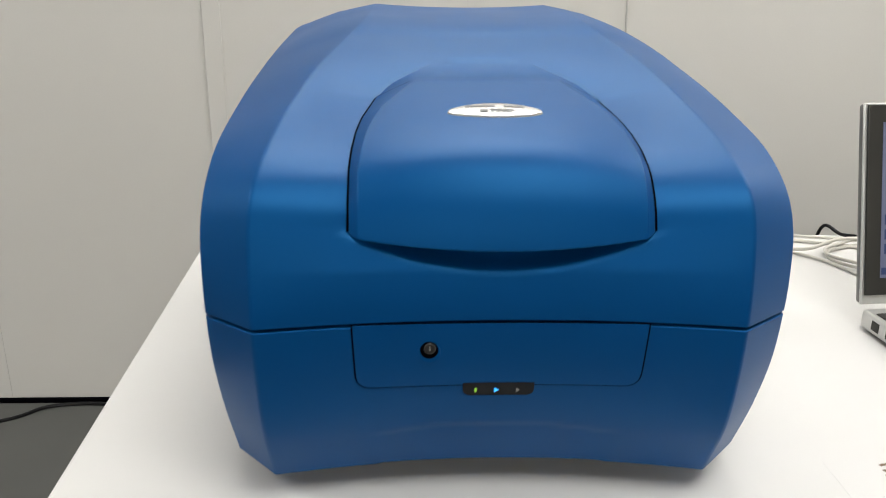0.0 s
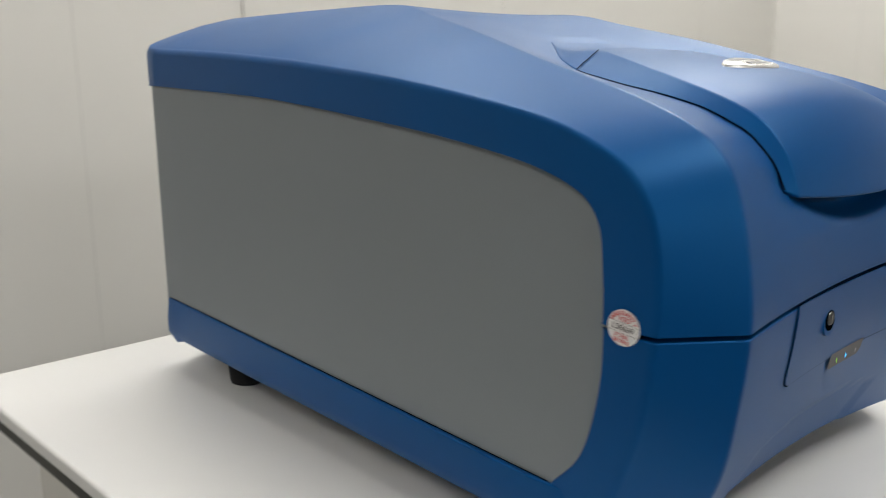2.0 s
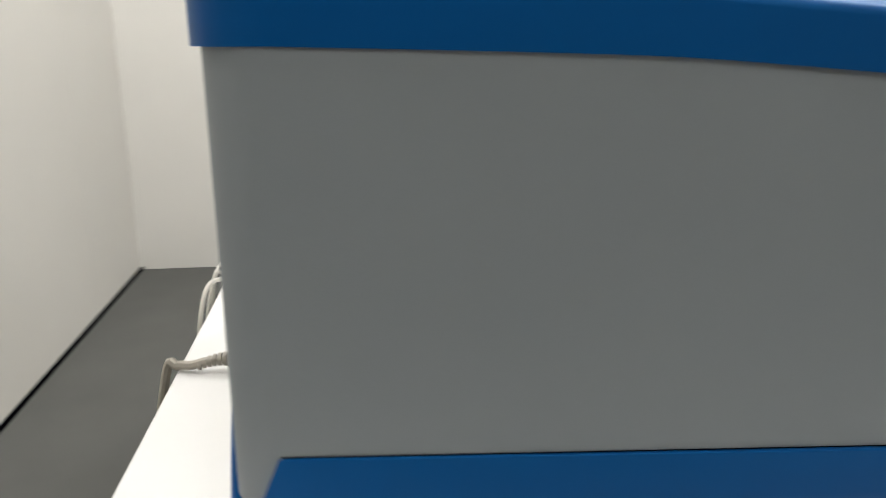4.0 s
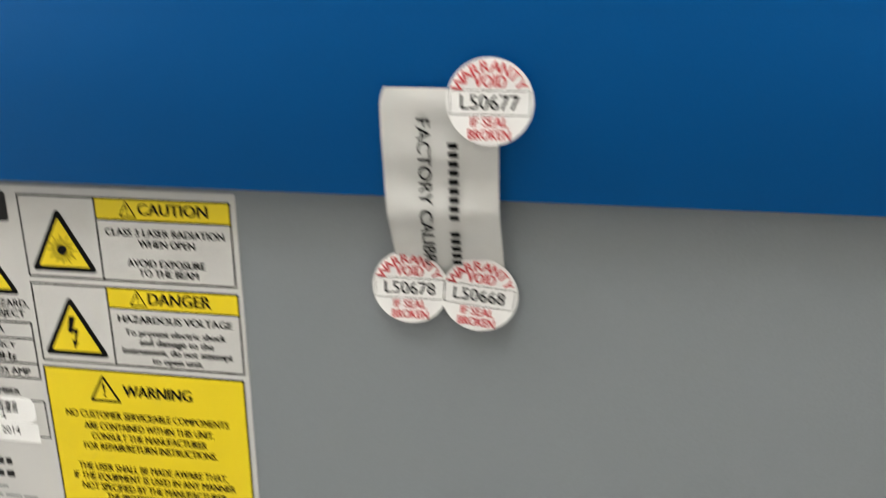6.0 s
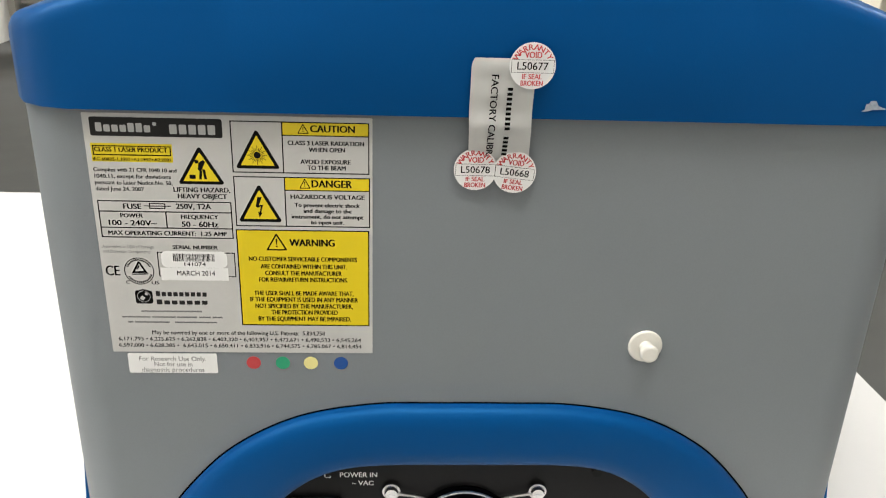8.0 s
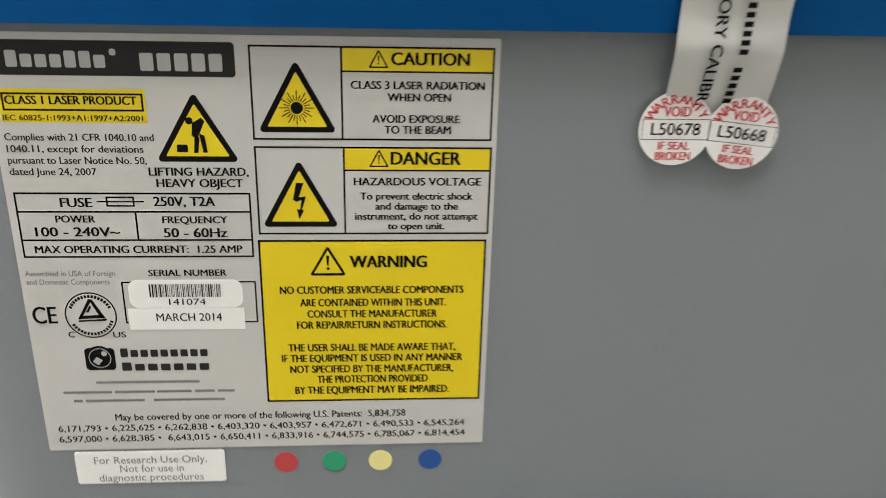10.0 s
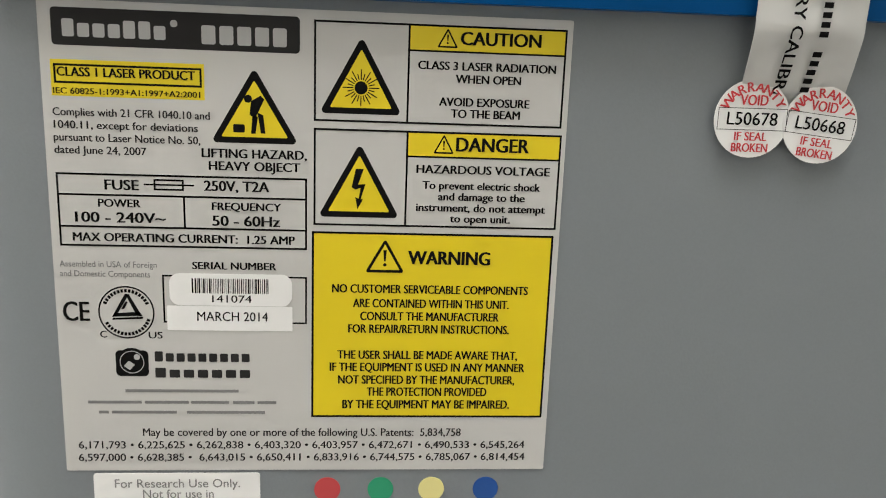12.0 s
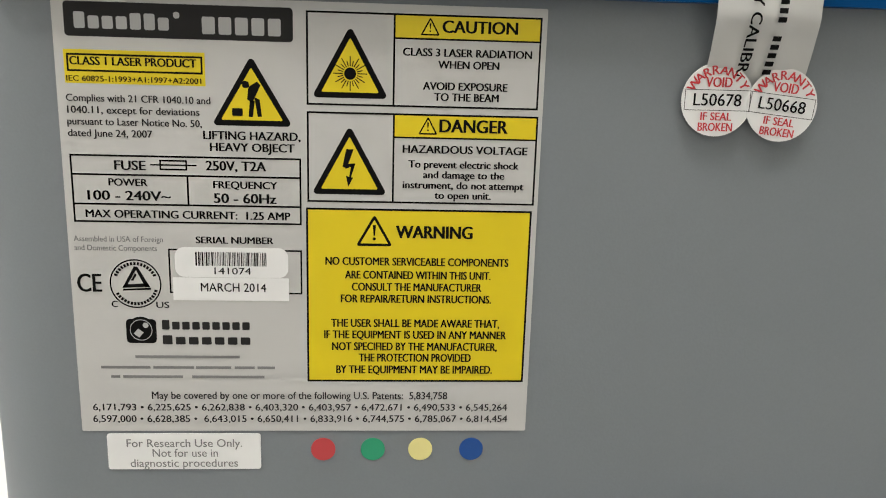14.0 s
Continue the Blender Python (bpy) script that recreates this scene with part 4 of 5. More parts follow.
for u, mat, colour in ((67.9, DOT_RED, "red"), (82.4, DOT_GREEN, "green"), (96.4, DOT_YELLOW, "cream yellow"), (111.5, DOT_BLUE, "dark blue")):
    slab("dot_sticker", u - 3.55, 123.4, u + 3.55, 130.5, 0.05, 0.25, mat, scanner, "round " + colour + " dot sticker", 3.5)


# ---- seals ----
def seal(centre, right, up, number, turn=0.0):
    """A round warranty sticker, facing right x up."""
    out = right.cross(up)
    q = Matrix.Rotation(radians(-turn), 3, out)
    right, up = q @ right, q @ up
    put = lambda x, y, h: centre + right * x + up * y + out * h
    R = 0.0099
    bm = bmesh.new()
    rows = [[put(R * math.cos(2 * math.pi * k / 40), R * math.sin(2 * math.pi * k / 40), h) for k in range(40)] for h in (0.0, 0.0003)]
    vs = grid(bm, rows, True)
    bm.faces.new(vs[1])
    bmesh.ops.recalc_face_normals(bm, faces=bm.faces)
    disc = part("warranty_seal", bm, WHITE, scanner, "round white warranty seal with red print", smooth=False)
    bm = bmesh.new()
    word = "WARRANTY"
    for k, ch in enumerate(word):
        a = radians(60 - 120 * k / (len(word) - 1))
        d, t = right * math.sin(-a) + up * math.cos(a), right * math.cos(a) + up * math.sin(a)
        write(bm, ch, centre + d * 0.0068 + out * 0.0006, t, d, 0, 0.0024, 0.02, True)
    write(bm, "VOID", put(0, 0.0034, 0.0006), right, up, 0.0072, 0.0026, 0.02, True)
    write(bm, "IF SEAL", put(0, -0.0055, 0.0006), right, up, 0.0085, 0.0021, 0.02, True)
    write(bm, "BROKEN", put(0, -0.0084, 0.0006), right, up, 0.0095, 0.0022, 0.02, True)
    part("red_lettering", bm, RED_INK, disc, "red printed seal words", smooth=False)
    bm = bmesh.new()
    write(bm, number, put(0, -0.0016, 0.0006), right, up, 0.0132, 0.0032, 0.008, True)
    for x0, x1, y0, y1 in ((-0.0091, 0.0091, 0.00255, 0.0027), (-0.0091, 0.0091, -0.0029, -0.00275), (-0.0091, -0.00895, -0.0028, 0.0026), (0.00895, 0.0091, -0.0028, 0.0026)):
        bm.faces.new([bm.verts.new(put(x, y, 0.0006)) for x, y in ((x0, y0), (x1, y0), (x1, y1), (x0, y1))])
    part("number", bm, INK, disc, "black seal number in a thin box", smooth=False)


STRIP = [(1.0615, 0.6205), (1.050, 0.6195), (1.040, 0.6172), (1.030, 0.6163), (1.022, 0.6128), (1.014, 0.6089), (1.006, 0.6084)]


def strip_at(x, z, h=0.0):
    return Vector((x, lerp([(a, b) for a, b in STRIP[::-1]], z) + h, z))


bm = bmesh.new()
rows = []
for k in range(29):
    z = 1.0615 - 0.0535 * k / 28
    e = 0.0012 * max(0, 1 - k / 1.5)
    wob = 0.0006 * math.sin(k * 0.9)
    lean = -0.0012 * ease(1.04, 1.01, z)
    rows.append([strip_at(0.0096 - e + lean - (0.0277 - 2 * e) * m / 8, z, wob * math.sin(math.pi * m / 8) * 0.8) for m in range(9)])
grid(bm, [r + [p - Vector((0, 0.0004, 0)) for p in r[::-1]] for r in rows], True)
bmesh.ops.recalc_face_normals(bm, faces=bm.faces)
strip = part("calibration_strip", bm, STRIP_PAPER, scanner, "white paper seal strip bridging rim and cover")
bm = bmesh.new()
flat = bmesh.new()
write(flat, "FACTORY CALIBRA", Vector((0, 0, 0)), Vector((1, 0, 0)), Vector((0, 1, 0)), 0.0415, 0.0030, 0.018)
remap = {}
for v in flat.verts:
    z = 1.0545 - v.co.x
    remap[v] = bm.verts.new(strip_at(0.0008 - v.co.y, z, 0.0011))
for f in flat.faces:
    bm.faces.new([remap[v] for v in f.verts][::-1])
flat.free()
part("strip_lettering", bm, INK, strip, "black words running down the strip", smooth=False)
for z0, z1, count in ((1.0490, 1.0285, 9), (1.0260, 1.0130, 6)):
    w = (z0 - z1) / count
    for k in range(count):
        bm = bmesh.new()
        a, c = z0 - k * w, z0 - (k + 0.6) * w
        grid(bm, [[strip_at(-0.0064, z, 0.0011), strip_at(-0.0087, z, 0.0011)] for z in (a, (a + c) / 2, c)])
        part("print_bar", bm, INK, strip, smooth=False)
seal(Vector((0.0050, 0.6104, 1.0090)), RIGHT, UP, "L50678")
seal(Vector((-0.0131, 0.6106, 1.0080)), RIGHT, UP, "L50668", 6)
seal(Vector((-0.0162, 0.6216, 1.0588)), RIGHT, UP, "L50677")
seal(Vector((-SIDE_SEAL_X, 0.0495, 0.9160)), Vector((0, -1, 0)), UP, "L50669", 8)

# words by the power inlet
bm = bmesh.new()
write(bm, "POWER IN", Vector((0.0705, 0.5970, 0.8255)), RIGHT, UP, 0.0205, 0.0032, 0.018)
write(bm, "~ VAC", Vector((0.0640, 0.5970, 0.8200)), RIGHT, UP, 0.0120, 0.0030, 0.018)
for x0, x1, z0, z1 in ((0.0755, 0.0762, 0.8250, 0.8290), (0.0762, 0.0785, 0.8250, 0.8256), (0.0762, 0.0785, 0.8284, 0.8290), (0.0785, 0.0792, 0.8256, 0.8284), (0.0735, 0.0755, 0.8260, 0.8265), (0.0735, 0.0755, 0.8275, 0.8280)):
    bm.faces.new([bm.verts.new(p) for p in ((x0, 0.597, z0), (x0, 0.597, z1), (x1, 0.597, z1), (x1, 0.597, z0))])
part("panel_lettering", bm, WHITE, rear_panel, "white words beside the power inlet", smooth=False)

# ---- fittings on the back ----
def ring(bm, c, r, wire, n=40):
    pts = [Vector((c[0] + r * math.cos(2 * math.pi * k / n), c[1], c[2] + r * math.sin(2 * math.pi * k / n))) for k in range(n)]
    rows = []
    for k, p in enumerate(pts):
        out = Vector((math.cos(2 * math.pi * k / n), 0, math.sin(2 * math.pi * k / n)))
        rows.append([p + wire * (math.cos(a) * out + math.sin(a) * Vector((0, 1, 0))) for a in (0, 1.047, 2.094, 3.142, 4.189, 5.236)])
    grid(bm, rows + [rows[0]], True)


FC = (0.001, 0.6005, 0.792)
bm = bmesh.new()
for r in (0.008, 0.014, 0.020, 0.026):
    ring(bm, FC, r, 0.00085)
for a in (45, 135):
    d = Vector((math.cos(radians(a)), 0, math.sin(radians(a))))
    c = Vector(FC) + Vector((0, -0.0015, 0))
    tube(bm, [c - d * 0.026, c, c + d * 0.026, Vector((c.x + 0.040 * (1 if d.x > 0 else -1), c.y + 0.001, 0.817))], 0.00085, 6, 4)
part("fan_guard", bm, STEEL, rear_panel, "bright wire fan guard rings")
bm = bmesh.new()
cyl(bm, pose(FC[0], 0.5972, FC[2], 90), 0.0275, 0.0275, 0.0012, 40)
part("fan_opening", bm, GAP, rear_panel, "dark fan opening behind the guard")
for x in (-0.040, 0.042):
    bm = bmesh.new()
    cyl(bm, pose(x, 0.5985, 0.817, 90), 0.0052, 0.0052, 0.0016, 24)
    cyl(bm, pose(x, 0.6005, 0.817, 90), 0.0034, 0.0042, 0.0030, 20)
    box(bm, x - 0.0022, x + 0.0022, 0.6016, 0.6022, 0.8166, 0.8174)
    part("screw", bm, CHROME, rear_panel, "chrome cross-head screw with washer", bevel=0.0004)
for x in (-0.073, 0.074):
    bm = bmesh.new()
    cyl(bm, pose(x, 0.5972, 0.829, 90), 0.0028, 0.0024, 0.0014, 18)
    part("screw", bm, RUBBER, rear_panel, "small black screw")
bm = bmesh.new()
for a in ((0.070, 0.072, 0.783, 0.818), (0.104, 0.106, 0.783, 0.818), (0.072, 0.104, 0.816, 0.818)):
    box(bm, a[0], a[1], 0.5965, 0.6000, a[2] - 0.008, a[3] - 0.006)
part("power_inlet", bm, BEZEL, rear_panel, "black power inlet socket", bevel=0.0006)

# knob on the grey back
knob = bmesh.new()
cyl(knob, pose(-0.086, 0.6090, 0.9165, 90), 0.0088, 0.0088, 0.0020, 36)
cyl(knob, pose(-0.086, 0.6125, 0.9165, 90), 0.0034, 0.0034, 0.007, 24)
cyl(knob, pose(-0.086, 0.6170, 0.9165, 90), 0.0044, 0.0049, 0.0032, 28)
part("knob", knob, NYLON, scanner, "small white nylon knob", bevel=0.0008)

# scuff on the blue rim
def rim_at(x, z, h):
    return Vector((x, 0.6140 + h, z))


bm = bmesh.new()
rnd = random.Random(4)
n = 26
ring_pts = []
for k in range(n):
    a = 2 * math.pi * k / n
    d = (0.55 + 0.45 * rnd.random()) * (1.5 if k in (0, 1, 25) else 1.0)
    ring_pts.append((-0.1725 - 0.0062 * d * math.cos(a), 1.0420 + 0.0042 * d * math.sin(a) * (0.55 + 0.45 * math.cos(a - 2.2))))
c = bm.verts.new(rim_at(-0.1725, 1.0422, 0.0005))
vs = [bm.verts.new(rim_at(x, z, 0.0005)) for x, z in ring_pts]
for k in range(n):
    bm.faces.new((c, vs[k], vs[(k + 1) % n]))
bmesh.ops.recalc_face_normals(bm, faces=bm.faces)
part("scuff", bm, material("scuffed_plastic", (0.30, 0.34, 0.40), 0.7, vary=0.5, scale=700, grain=0.3, grain_scale=2200), scanner, "pale scraped patch on the blue rim", smooth=False)

# ---- laptop beside the scanner ----
laptop = thing("laptop", "open dark grey laptop with a lit screen", "laptop", at=(0.4610, 0.3510, 0.75))
laptop.rotation_euler = (0, 0, radians(5.3))
LW, LD = 0.3315, 0.228
bm = bmesh.new()
box(bm, 0, LW, -LD, 0, 0.004, 0.026)
part("base", bm, LAPTOP_EDGE, laptop, "silver-edged laptop base", bevel=0.004, segments=3)
part("deck", boxed(0.006, LW - 0.006, -LD + 0.006, -0.018, 0.0262, 0.0275), BEZEL, laptop, "dark keyboard deck", bevel=0.0005)
part("underside", boxed(0.008, LW - 0.008, -LD + 0.008, -0.006, 0.0, 0.0042), BEZEL, laptop, smooth=False)
kb = bmesh.new()
for r in range(6):
    for c in range(15):
        x, y = 0.018 + c * 0.0200, -0.034 - r * 0.0185
        if r == 5 and 4 <= c <= 8:
            continue
        box(kb, x, x + 0.0172, y - 0.0155, y, 0.0275, 0.0305)
box(kb, 0.106, 0.203, -0.1420, -0.1265, 0.0275, 0.0305)
part("keyboard", kb, KEYCAPS, laptop, "black keyboard keys", bevel=0.0008, segments=1)
part("touchpad", boxed(0.125, 0.225, -0.222, -0.165, 0.0276, 0.0280), KEYCAPS, laptop, smooth=False)
for k, (y0, y1) in enumerate(((-0.035, -0.022), (-0.075, -0.048), (-0.100, -0.088), (-0.150, -0.118))):
    part("port", boxed(-0.0006, 0.002, y0, y1, 0.010, 0.021), BEZEL, laptop, "dark port on the laptop's side", smooth=False)
lid = new("lid")
lid.parent = laptop
lid.location, lid.rotation_euler = (0, 0.002, 0.031), (radians(-14.5), 0, 0)
LH = 0.232


def lid_part(name, bm, material_, label="", **kw):
    return part(name, bm, material_, lid, label, **kw)


lid_part("lid_back", boxed(0, LW, 0.004, 0.014, 0.0, LH), LAPTOP, "grey metal lid back", bevel=0.004, segments=3)
lid_part("lid_rim", boxed(-0.0006, LW + 0.0006, 0.002, 0.005, -0.001, LH + 0.0003), LAPTOP_EDGE, "silver lid rim", bevel=0.002)
lid_part("bezel", boxed(0.003, LW - 0.003, -0.0015, 0.0012, 0.010, LH - 0.002), BEZEL, "dark screen bezel", bevel=0.001)
lid_part("screen", boxed(0.021, LW - 0.021, -0.0022, -0.0016, 0.030, LH - 0.022), SCREEN, "lit blue-grey screen", smooth=False)
bm = bmesh.new()
for z in (0.058, 0.075, 0.092):
    box(bm, 0.0250, 0.060, -0.0027, -0.0023, z, z + 0.012)
box(bm, 0.022, 0.034, -0.0027, -0.0023, 0.034, 0.042)
box(bm, 0.075, 0.118, -0.0027, -0.0023, 0.045, 0.185)
lid_part("screen_tile", bm, SCREEN_DARK, "dark window tiles on the screen", smooth=False)
bm = bmesh.new()
for k in range(6):
    box(bm, 0.026, 0.04 + 0.004 * (k % 3), -0.0027, -0.0023, 0.186 - 0.011 * k, 0.188 - 0.011 * k)
lid_part("screen_text", bm, SCREEN_LINE, smooth=False)
lid_part("badge", boxed(0.163, 0.189, -0.0024, -0.0016, 0.016, 0.022), PALE_INK, "small pale maker's badge", smooth=False)
lid_part("back_badge", boxed(0.150, 0.202, 0.0138, 0.0146, 0.10, 0.150), LAPTOP_EDGE, "square silver badge on the lid back", smooth=False)
for x in (0.05, LW - 0.09):
    lid_part("hinge", boxed(x, x + 0.04, -0.001, 0.010, -0.016, 0.004), LAPTOP_EDGE, "silver hinge", bevel=0.003)

# ---- cables on the desk ----
def cable(name, label, pts, r, mat, steps=8, group="cables on the desk"):
    bm = bmesh.new()
    tube(bm, pts, r, 8, steps)
    return tagged(part(name, bm, mat), label, "cable", group)


Z = TZ
coil = []
for k in range(34):
    a = 2 * math.pi * k / 14
    coil.append((0.625 + (0.085 + 0.006 * math.sin(k)) * math.cos(a), 0.585 + (0.062 + 0.004 * math.cos(2.1 * k)) * math.sin(a), Z + 0.003 + 0.0022 * (k // 6)))
cable("data_cable", "pale grey coiled network cable lying on the desk", [(0.46, 0.655, Z + 0.003), (0.53, 0.665, Z + 0.003)] + coil + [(0.50, 0.60, Z + 0.012), (0.43, 0.655, Z + 0.006), (0.36, 0.700, Z + 0.004), (0.31, 0.722, Z - 0.01), (0.26, 0.732, Z - 0.16), (0.20, 0.745, Z - 0.42), (0.10, 0.78, 0.05), (-0.05, 0.9, 0.004)], 0.0027, CABLE_WHITE)
cable("data_cable", "thin pale grey cable lying on the desk", [(0.97, 0.35, Z + 0.002), (0.95, 0.42, Z + 0.002), (0.965, 0.52, Z + 0.002), (0.90, 0.60, Z + 0.002), (0.74, 0.63, Z + 0.002), (0.62, 0.672, Z + 0.002), (0.53, 0.69, Z + 0.003), (0.45, 0.70, Z + 0.003), (0.38, 0.722, Z - 0.006), (0.33, 0.735, Z - 0.15), (0.28, 0.75, 0.2), (0.22, 0.82, 0.004)], 0.0020, CABLE_WHITE)
cable("power_cable", "black cable trailing from the laptop across the desk", [(0.565, 0.372, Z + 0.016), (0.585, 0.44, Z + 0.008), (0.625, 0.50, Z + 0.004), (0.70, 0.56, Z + 0.005), (0.715, 0.60, Z + 0.004), (0.66, 0.655, Z + 0.006), (0.61, 0.69, Z + 0.004), (0.585, 0.722, Z - 0.004), (0.58, 0.735, Z - 0.2), (0.56, 0.76, 0.1), (0.5, 0.85, 0.004)], 0.0028, BLACK)
cable("usb_cable", "pale grey cable behind the laptop", [(0.53, 0.370, Z + 0.012), (0.555, 0.46, Z + 0.004), (0.53, 0.57, Z + 0.003), (0.47, 0.635, Z + 0.003), (0.41, 0.68, Z + 0.003), (0.385, 0.707, Z + 0.002), (0.365, 0.722, Z - 0.03), (0.35, 0.74, 0.4), (0.33, 0.80, 0.004)], 0.0024, CABLE_WHITE)

# mains plug and lead in the scanner's inlet
plug = thing("mains_plug", "beige mains plug and lead in the scanner's inlet", "plug")
bm = bmesh.new()
box(bm, 0.0735, 0.1015, 0.598, 0.640, 0.753, 0.770)
box(bm, 0.079, 0.096, 0.640, 0.658, 0.755, 0.768)
part("plug_body", bm, BEIGE, plug, "beige moulded plug body", bevel=0.003, segments=3)
bm = bmesh.new()
for k in range(6):
    cyl(bm, pose(0.0875, 0.6605 + 0.0045 * k, 0.7615 - 0.0002 * k * k, 90), 0.0062 - 0.0004 * k, 0.0062 - 0.0004 * k, 0.0030, 16)
tube(bm, [(0.0875, 0.650, 0.7615), (0.0875, 0.675, 0.760), (0.089, 0.690, 0.756), (0.093, 0.703, 0.7545), (0.10, 0.716, 0.742), (0.11, 0.74, 0.6), (0.13, 0.78, 0.2), (0.2, 0.9, 0.006)], 0.0042, 8, 6)
part("lead", bm, BEIGE, plug, "beige mains lead")

# printed scrap lying by the scanner
scrap = thing("printed_sheet", "small white printed sheet lying on the desk", "paper", at=(0.325, 0.045, TZ))
part("sheet", boxed(-0.034, 0.026, -0.020, 0.035, 0.0001, 0.0003), TABLE, scrap, smooth=False)
bm = bmesh.new()
for poly in ([(0.006, -0.012), (0.022, -0.016), (0.016, -0.004), (0.020, 0.010), (0.010, 0.014), (0.008, 0.0)], [(0.012, 0.018), (0.022, 0.020), (0.021, 0.023), (0.011, 0.021)], [(0.013, 0.026), (0.021, 0.028), (0.020, 0.031), (0.012, 0.029)]):
    bm.faces.new([bm.verts.new((x, y, 0.0006)) for x, y in poly])
part("brown_print", bm, material("brown_ink", (0.16, 0.10, 0.06), 0.6), scrap, "brown printed figure", smooth=False)

# black cables on the carpet
cable("floor_cable", "black cable lying along the foot of the wall", [(-2.3, 1.2, 0.005), (-1.5, 1.28, 0.005), (-1.14, 1.42, 0.005), (-1.04, 1.495, 0.005), (-0.9, 1.508, 0.005), (-0.75, 1.465, 0.005), (-0.6, 1.45, 0.005), (-0.5, 1.495, 0.005), (-0.4, 1.512, 0.005), (0.3, 1.50, 0.005), (0.9, 1.40, 0.005)], 0.005, BLACK, group="cables on the floor")

# thin lead hanging down the partition
cable("wall_cable", "thin pale grey cable hanging down the partition wall", [(0.440, YB - 0.004, 1.60), (0.445, YB - 0.004, 1.18), (0.452, YB - 0.005, 0.95), (0.450, YB - 0.004, 0.73), (0.462, YB - 0.004, 0.58), (0.460, YB - 0.004, 0.42), (0.47, YB - 0.02, 0.005)], 0.0026, EDGE, group="cables on the wall")

# socket outlet and blue lead on the side wall
outlet = thing("wall_outlet", "pale wall socket outlet with four dark openings", "socket outlet", at=(XR, 0.985, 1.07))
part("plate", boxed(-0.012, -0.001, -0.085, 0.085, -0.055, 0.055), TRIM, outlet, bevel=0.003)
for y in (-0.035, 0.035):
    for z in (-0.022, 0.022):
        part("opening", boxed(-0.0135, -0.0118, y - 0.026, y + 0.026, z - 0.016, z + 0.016), EDGE, outlet, "grey socket opening", smooth=False)
jack = thing("network_socket", "small beige network socket with a blue lead", "network socket", at=(XR, 0.765, 1.07))
part("socket_box", boxed(-0.03, -0.001, -0.022, 0.022, -0.03, 0.045), BEIGE, jack, bevel=0.003)
part("connector", boxed(-0.026, -0.006, -0.009, 0.009, 0.045, 0.075), TRIM, jack, bevel=0.002)
bm = bmesh.new()
tube(bm, [(-0.016, 0, 0.07), (-0.016, 0.001, 0.3), (-0.012, -0.002, 0.8), (-0.012, 0.0, CEIL - 1.08)], 0.006, 8, 6)
part("lead", bm, BLUE_CABLE, jack, "blue network lead running up the wall")

# ---- the far side of the lab ----
bench = thing("workbench", "white workbench with clutter along the far wall", "workbench", at=(2.1, -6.1, 0))
part("worktop", boxed(-1.05, 0.95, -0.45, 0.45, 0.71, 0.76), TRIM, bench, bevel=0.004)
for x in (-1.0, 0.85):
    part("leg", boxed(x, x + 0.06, 0.36, 0.42, 0, 0.71), TRIM, bench, smooth=False)
    part("leg", boxed(x, x + 0.06, -0.42, -0.36, 0, 0.71), TRIM, bench, smooth=False)
bm = bmesh.new()
tube(bm, [(-0.97, 0.40, 0.55), (-0.8, 0.40, 0.63), (-0.62, 0.40, 0.71)], 0.025, 6, 2)
part("brace", bm, TRIM, bench)
part("shelf", boxed(-0.95, 0.85, -0.40, 0.30, 0.25, 0.28), TRIM, bench, smooth=False)


def carton(x, y, z, w, d, h, label, mat=CARD):
    ob = part("carton" if mat is CARD else "box_file", boxed(x, x + w, y, y + d, z, z + h), mat, bevel=0.006)
    return tagged(ob, label, "box", "boxes about the workbench")


carton(1.62, -6.25, 0.28, 0.40, 0.40, 0.36, "brown cardboard carton on the bench's lower shelf")
carton(1.14, -6.2, 0.28, 0.30, 0.35, 0.30, "brown cardboard carton on the bench's lower shelf")
carton(2.06, -6.2, 0.28, 0.10, 0.35, 0.37, "narrow black box on the bench's lower shelf", RACK)
carton(1.35, -6.0, 0.76, 0.42, 0.3, 0.10, "flat white box on the workbench", WHITE)
carton(1.95, -6.1, 0.76, 0.12, 0.12, 0.08, "small pale blue tub on the workbench", material("pale_blue_plastic", (0.25, 0.5, 0.62), 0.4))
carton(2.15, -6.35, 0.76, 0.55, 0.3, 0.22, "dark instrument on the workbench", RACK)

seat = thing("office_chair", "dark grey fabric office chair beside the workbench", "chair", at=(2.35, -5.0, 0))
bm = bmesh.new()
box(bm, -0.24, 0.24, -0.24, 0.24, 0.44, 0.52)
part("seat", bm, FABRIC, seat, bevel=0.03, segments=3)
bm = bmesh.new()
grid(bm, [[Vector((-0.22 + 0.44 * k / 8, 0.24 + 0.06 * (1 - ((k - 4) / 4) ** 2), z)) for k in range(9)] for z in (0.50, 0.62, 0.74, 0.80)])
bmesh.ops.solidify(bm, geom=bm.faces[:], thickness=0.05)
part("backrest", bm, FABRIC, seat, bevel=0.012)
for s in (-0.27, 0.27):
    bm = bmesh.new()
    tube(bm, [(s, 0.16, 0.46), (s, 0.20, 0.60), (s, 0.12, 0.67), (s, -0.12, 0.67)], 0.022, 8, 4)
    part("armrest", bm, TRIM, seat, "pale grey armrest")
bm = bmesh.new()
cyl(bm, pose(0, 0, 0.25), 0.03, 0.03, 0.40)
part("column", bm, BLACK, seat)
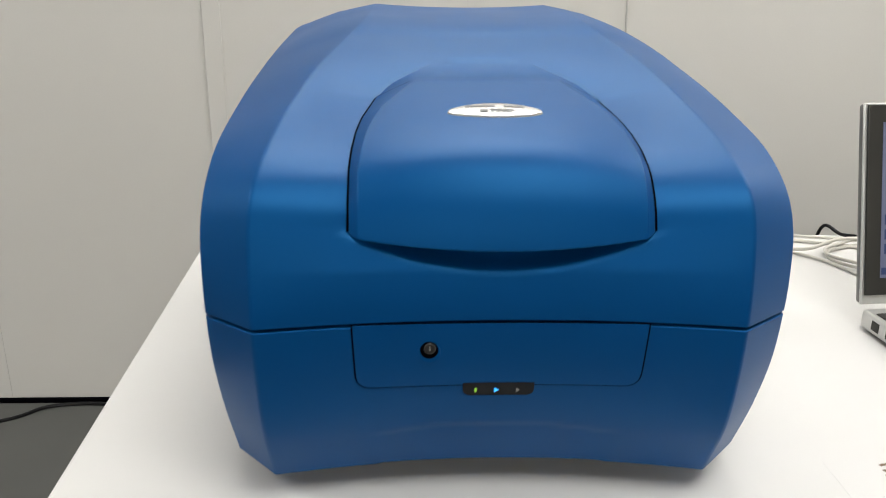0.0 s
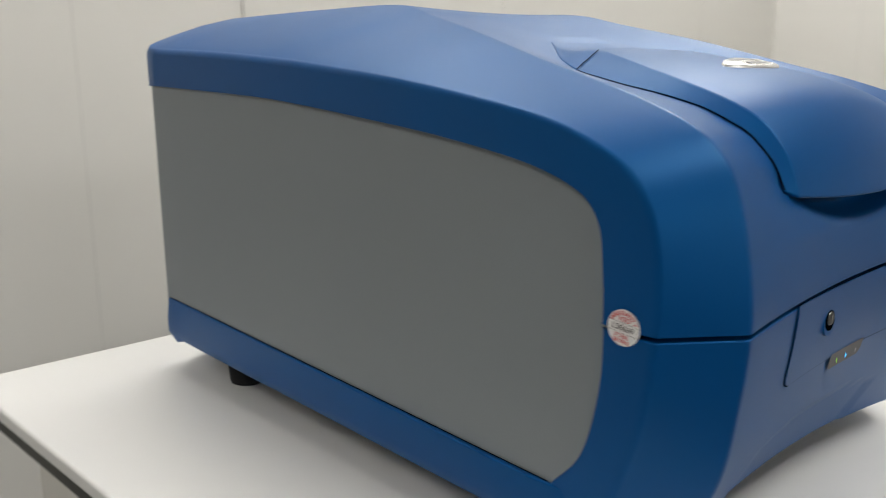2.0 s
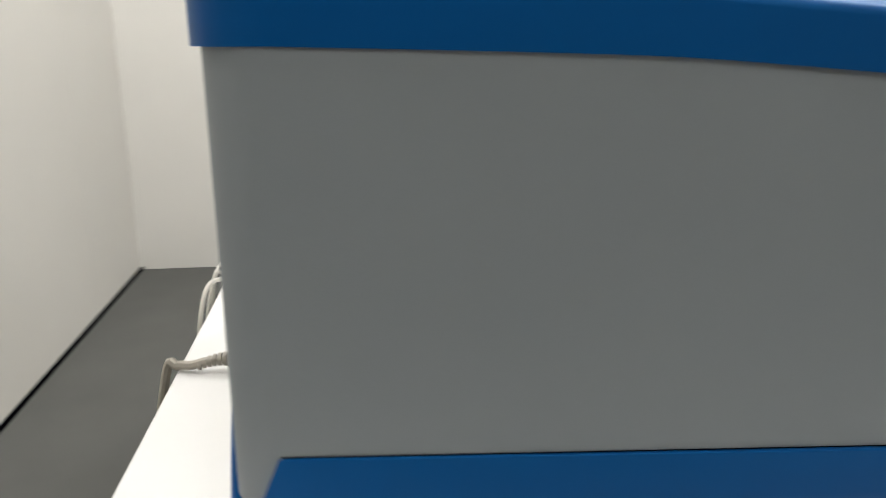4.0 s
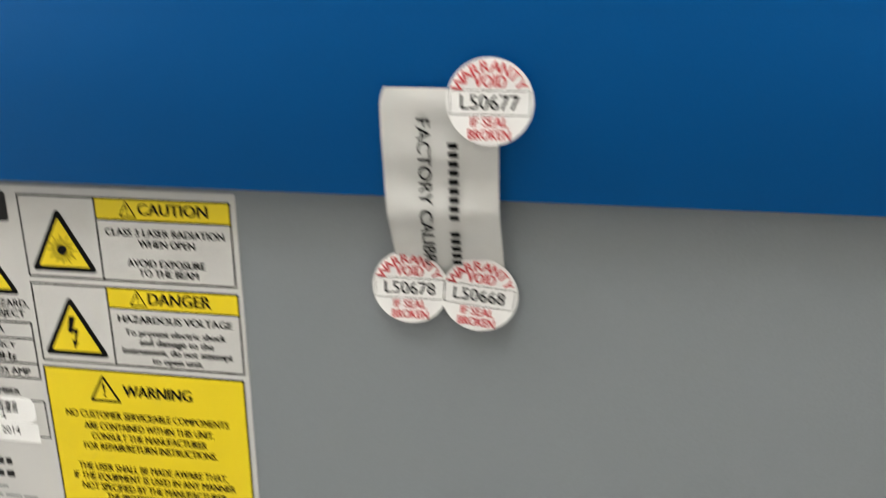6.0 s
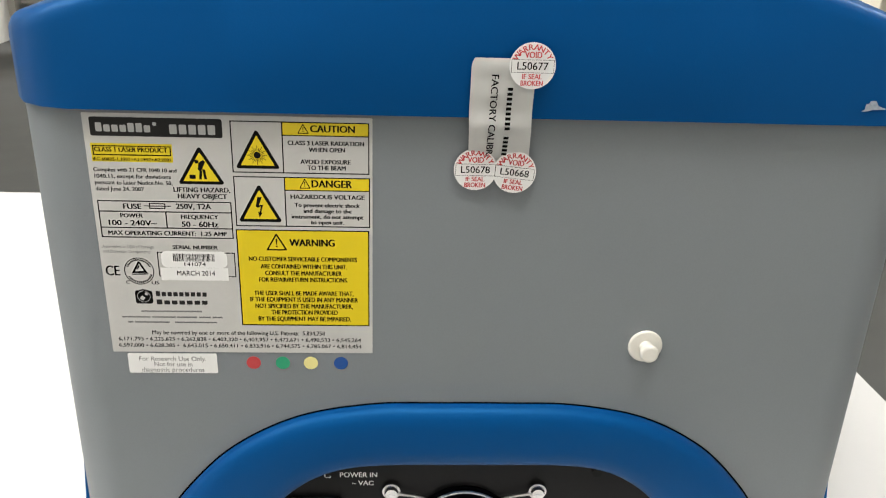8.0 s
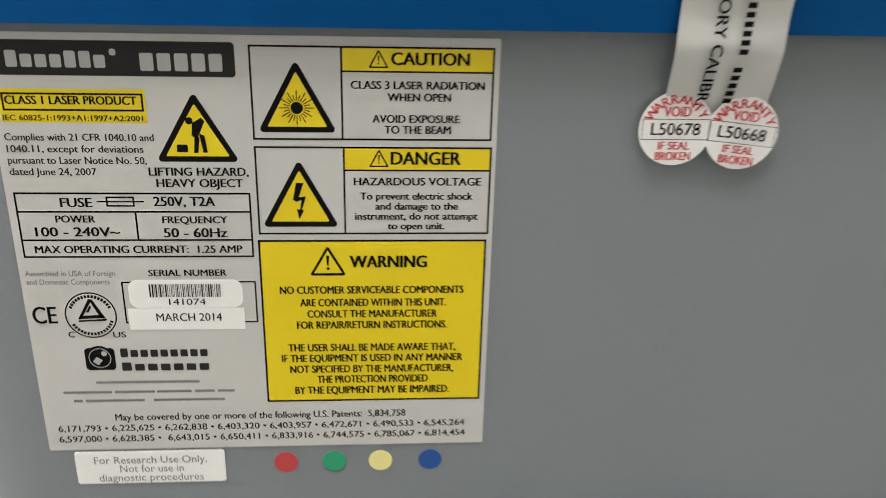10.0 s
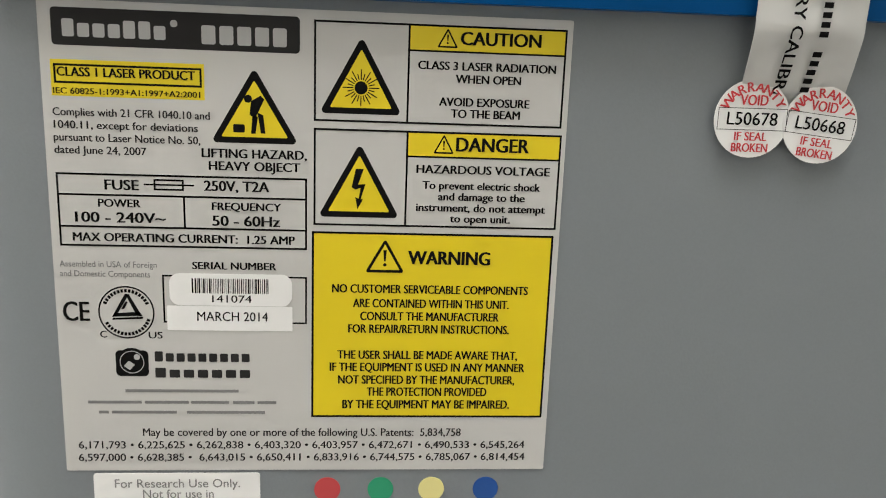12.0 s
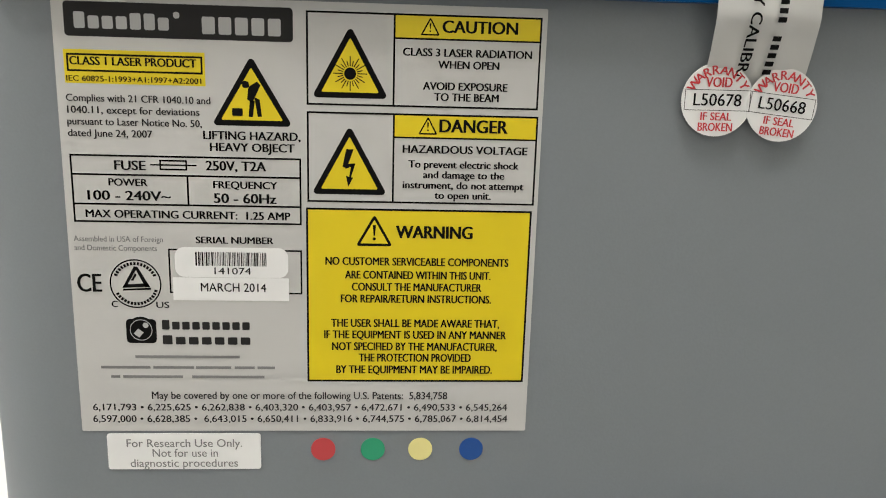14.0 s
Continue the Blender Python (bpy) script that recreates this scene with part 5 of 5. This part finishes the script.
for k in range(5):
    a = 2 * math.pi * k / 5
    bm = bmesh.new()
    tube(bm, [(0, 0, 0.09), (0.28 * math.cos(a), 0.28 * math.sin(a), 0.06)], 0.018, 6, 2)
    bmesh.ops.create_uvsphere(bm, u_segments=10, v_segments=8, radius=0.028, matrix=Matrix.Translation((0.28 * math.cos(a), 0.28 * math.sin(a), 0.028)))
    part("leg", bm, BLACK, seat)

cab = thing("display_cabinet", "black instrument column with small red lights", "instrument", at=(0.92, -6.4, 0))
part("body", boxed(-0.16, 0.13, -0.3, 0.3, 0.0, 1.35), RACK, cab, bevel=0.006)
for z in (0.84, 0.88, 0.93):
    part("lamp", boxed(-0.02, 0.03, 0.3, 0.303, z, z + 0.02), glowing("red_lamp", (0.8, 0.03, 0.04), 0.8), cab, "small red light", smooth=False)
yel = part("storage_cabinet", boxed(-0.25, 0.76, -6.7, -6.15, 0.0, 1.2), SIGN_YELLOW, bevel=0.01)
tagged(yel, "bright yellow steel safety cabinet by the far wall", "cabinet")

rack = thing("drawer_rack", "black storage rack filled with grey drawers", "storage rack", at=(-1.6, -6.3, 0))
part("back_panel", boxed(-2.25, 0.7, -0.32, -0.28, 0.0, 1.5), RACK, rack, smooth=False)
for c in range(7):
    x = 0.62 - 0.42 * c
    part("upright", boxed(x - 0.012, x + 0.012, -0.28, 0.02, 0.0, 1.5), RACK, rack, smooth=False)
drawer_mesh = None
for c in range(6):
    for r in range(11):
        x, z = 0.62 - 0.42 * (c + 1), 0.03 + 0.132 * r
        if drawer_mesh is None:
            bm = bmesh.new()
            box(bm, 0.016, 0.404, -0.26, 0.0, 0.0, 0.085)
            box(bm, 0.016, 0.404, 0.0, 0.012, 0.0, 0.078)
            d = part("drawer", bm, BIN, rack, "grey plastic drawer", bevel=0.004)
            drawer_mesh = d.data
        else:
            d = new("drawer", drawer_mesh)
            d.parent = rack
            d["label"] = "grey plastic drawer"
        d.location = (x, 0, z)
column = part("pillar", boxed(-4.1, -3.42, -5.9, -5.2, 0.0, CEIL - 0.002), CREAM, bevel=0.01)
tagged(column, "cream painted square pillar from floor to ceiling", "pillar", kind="structure")
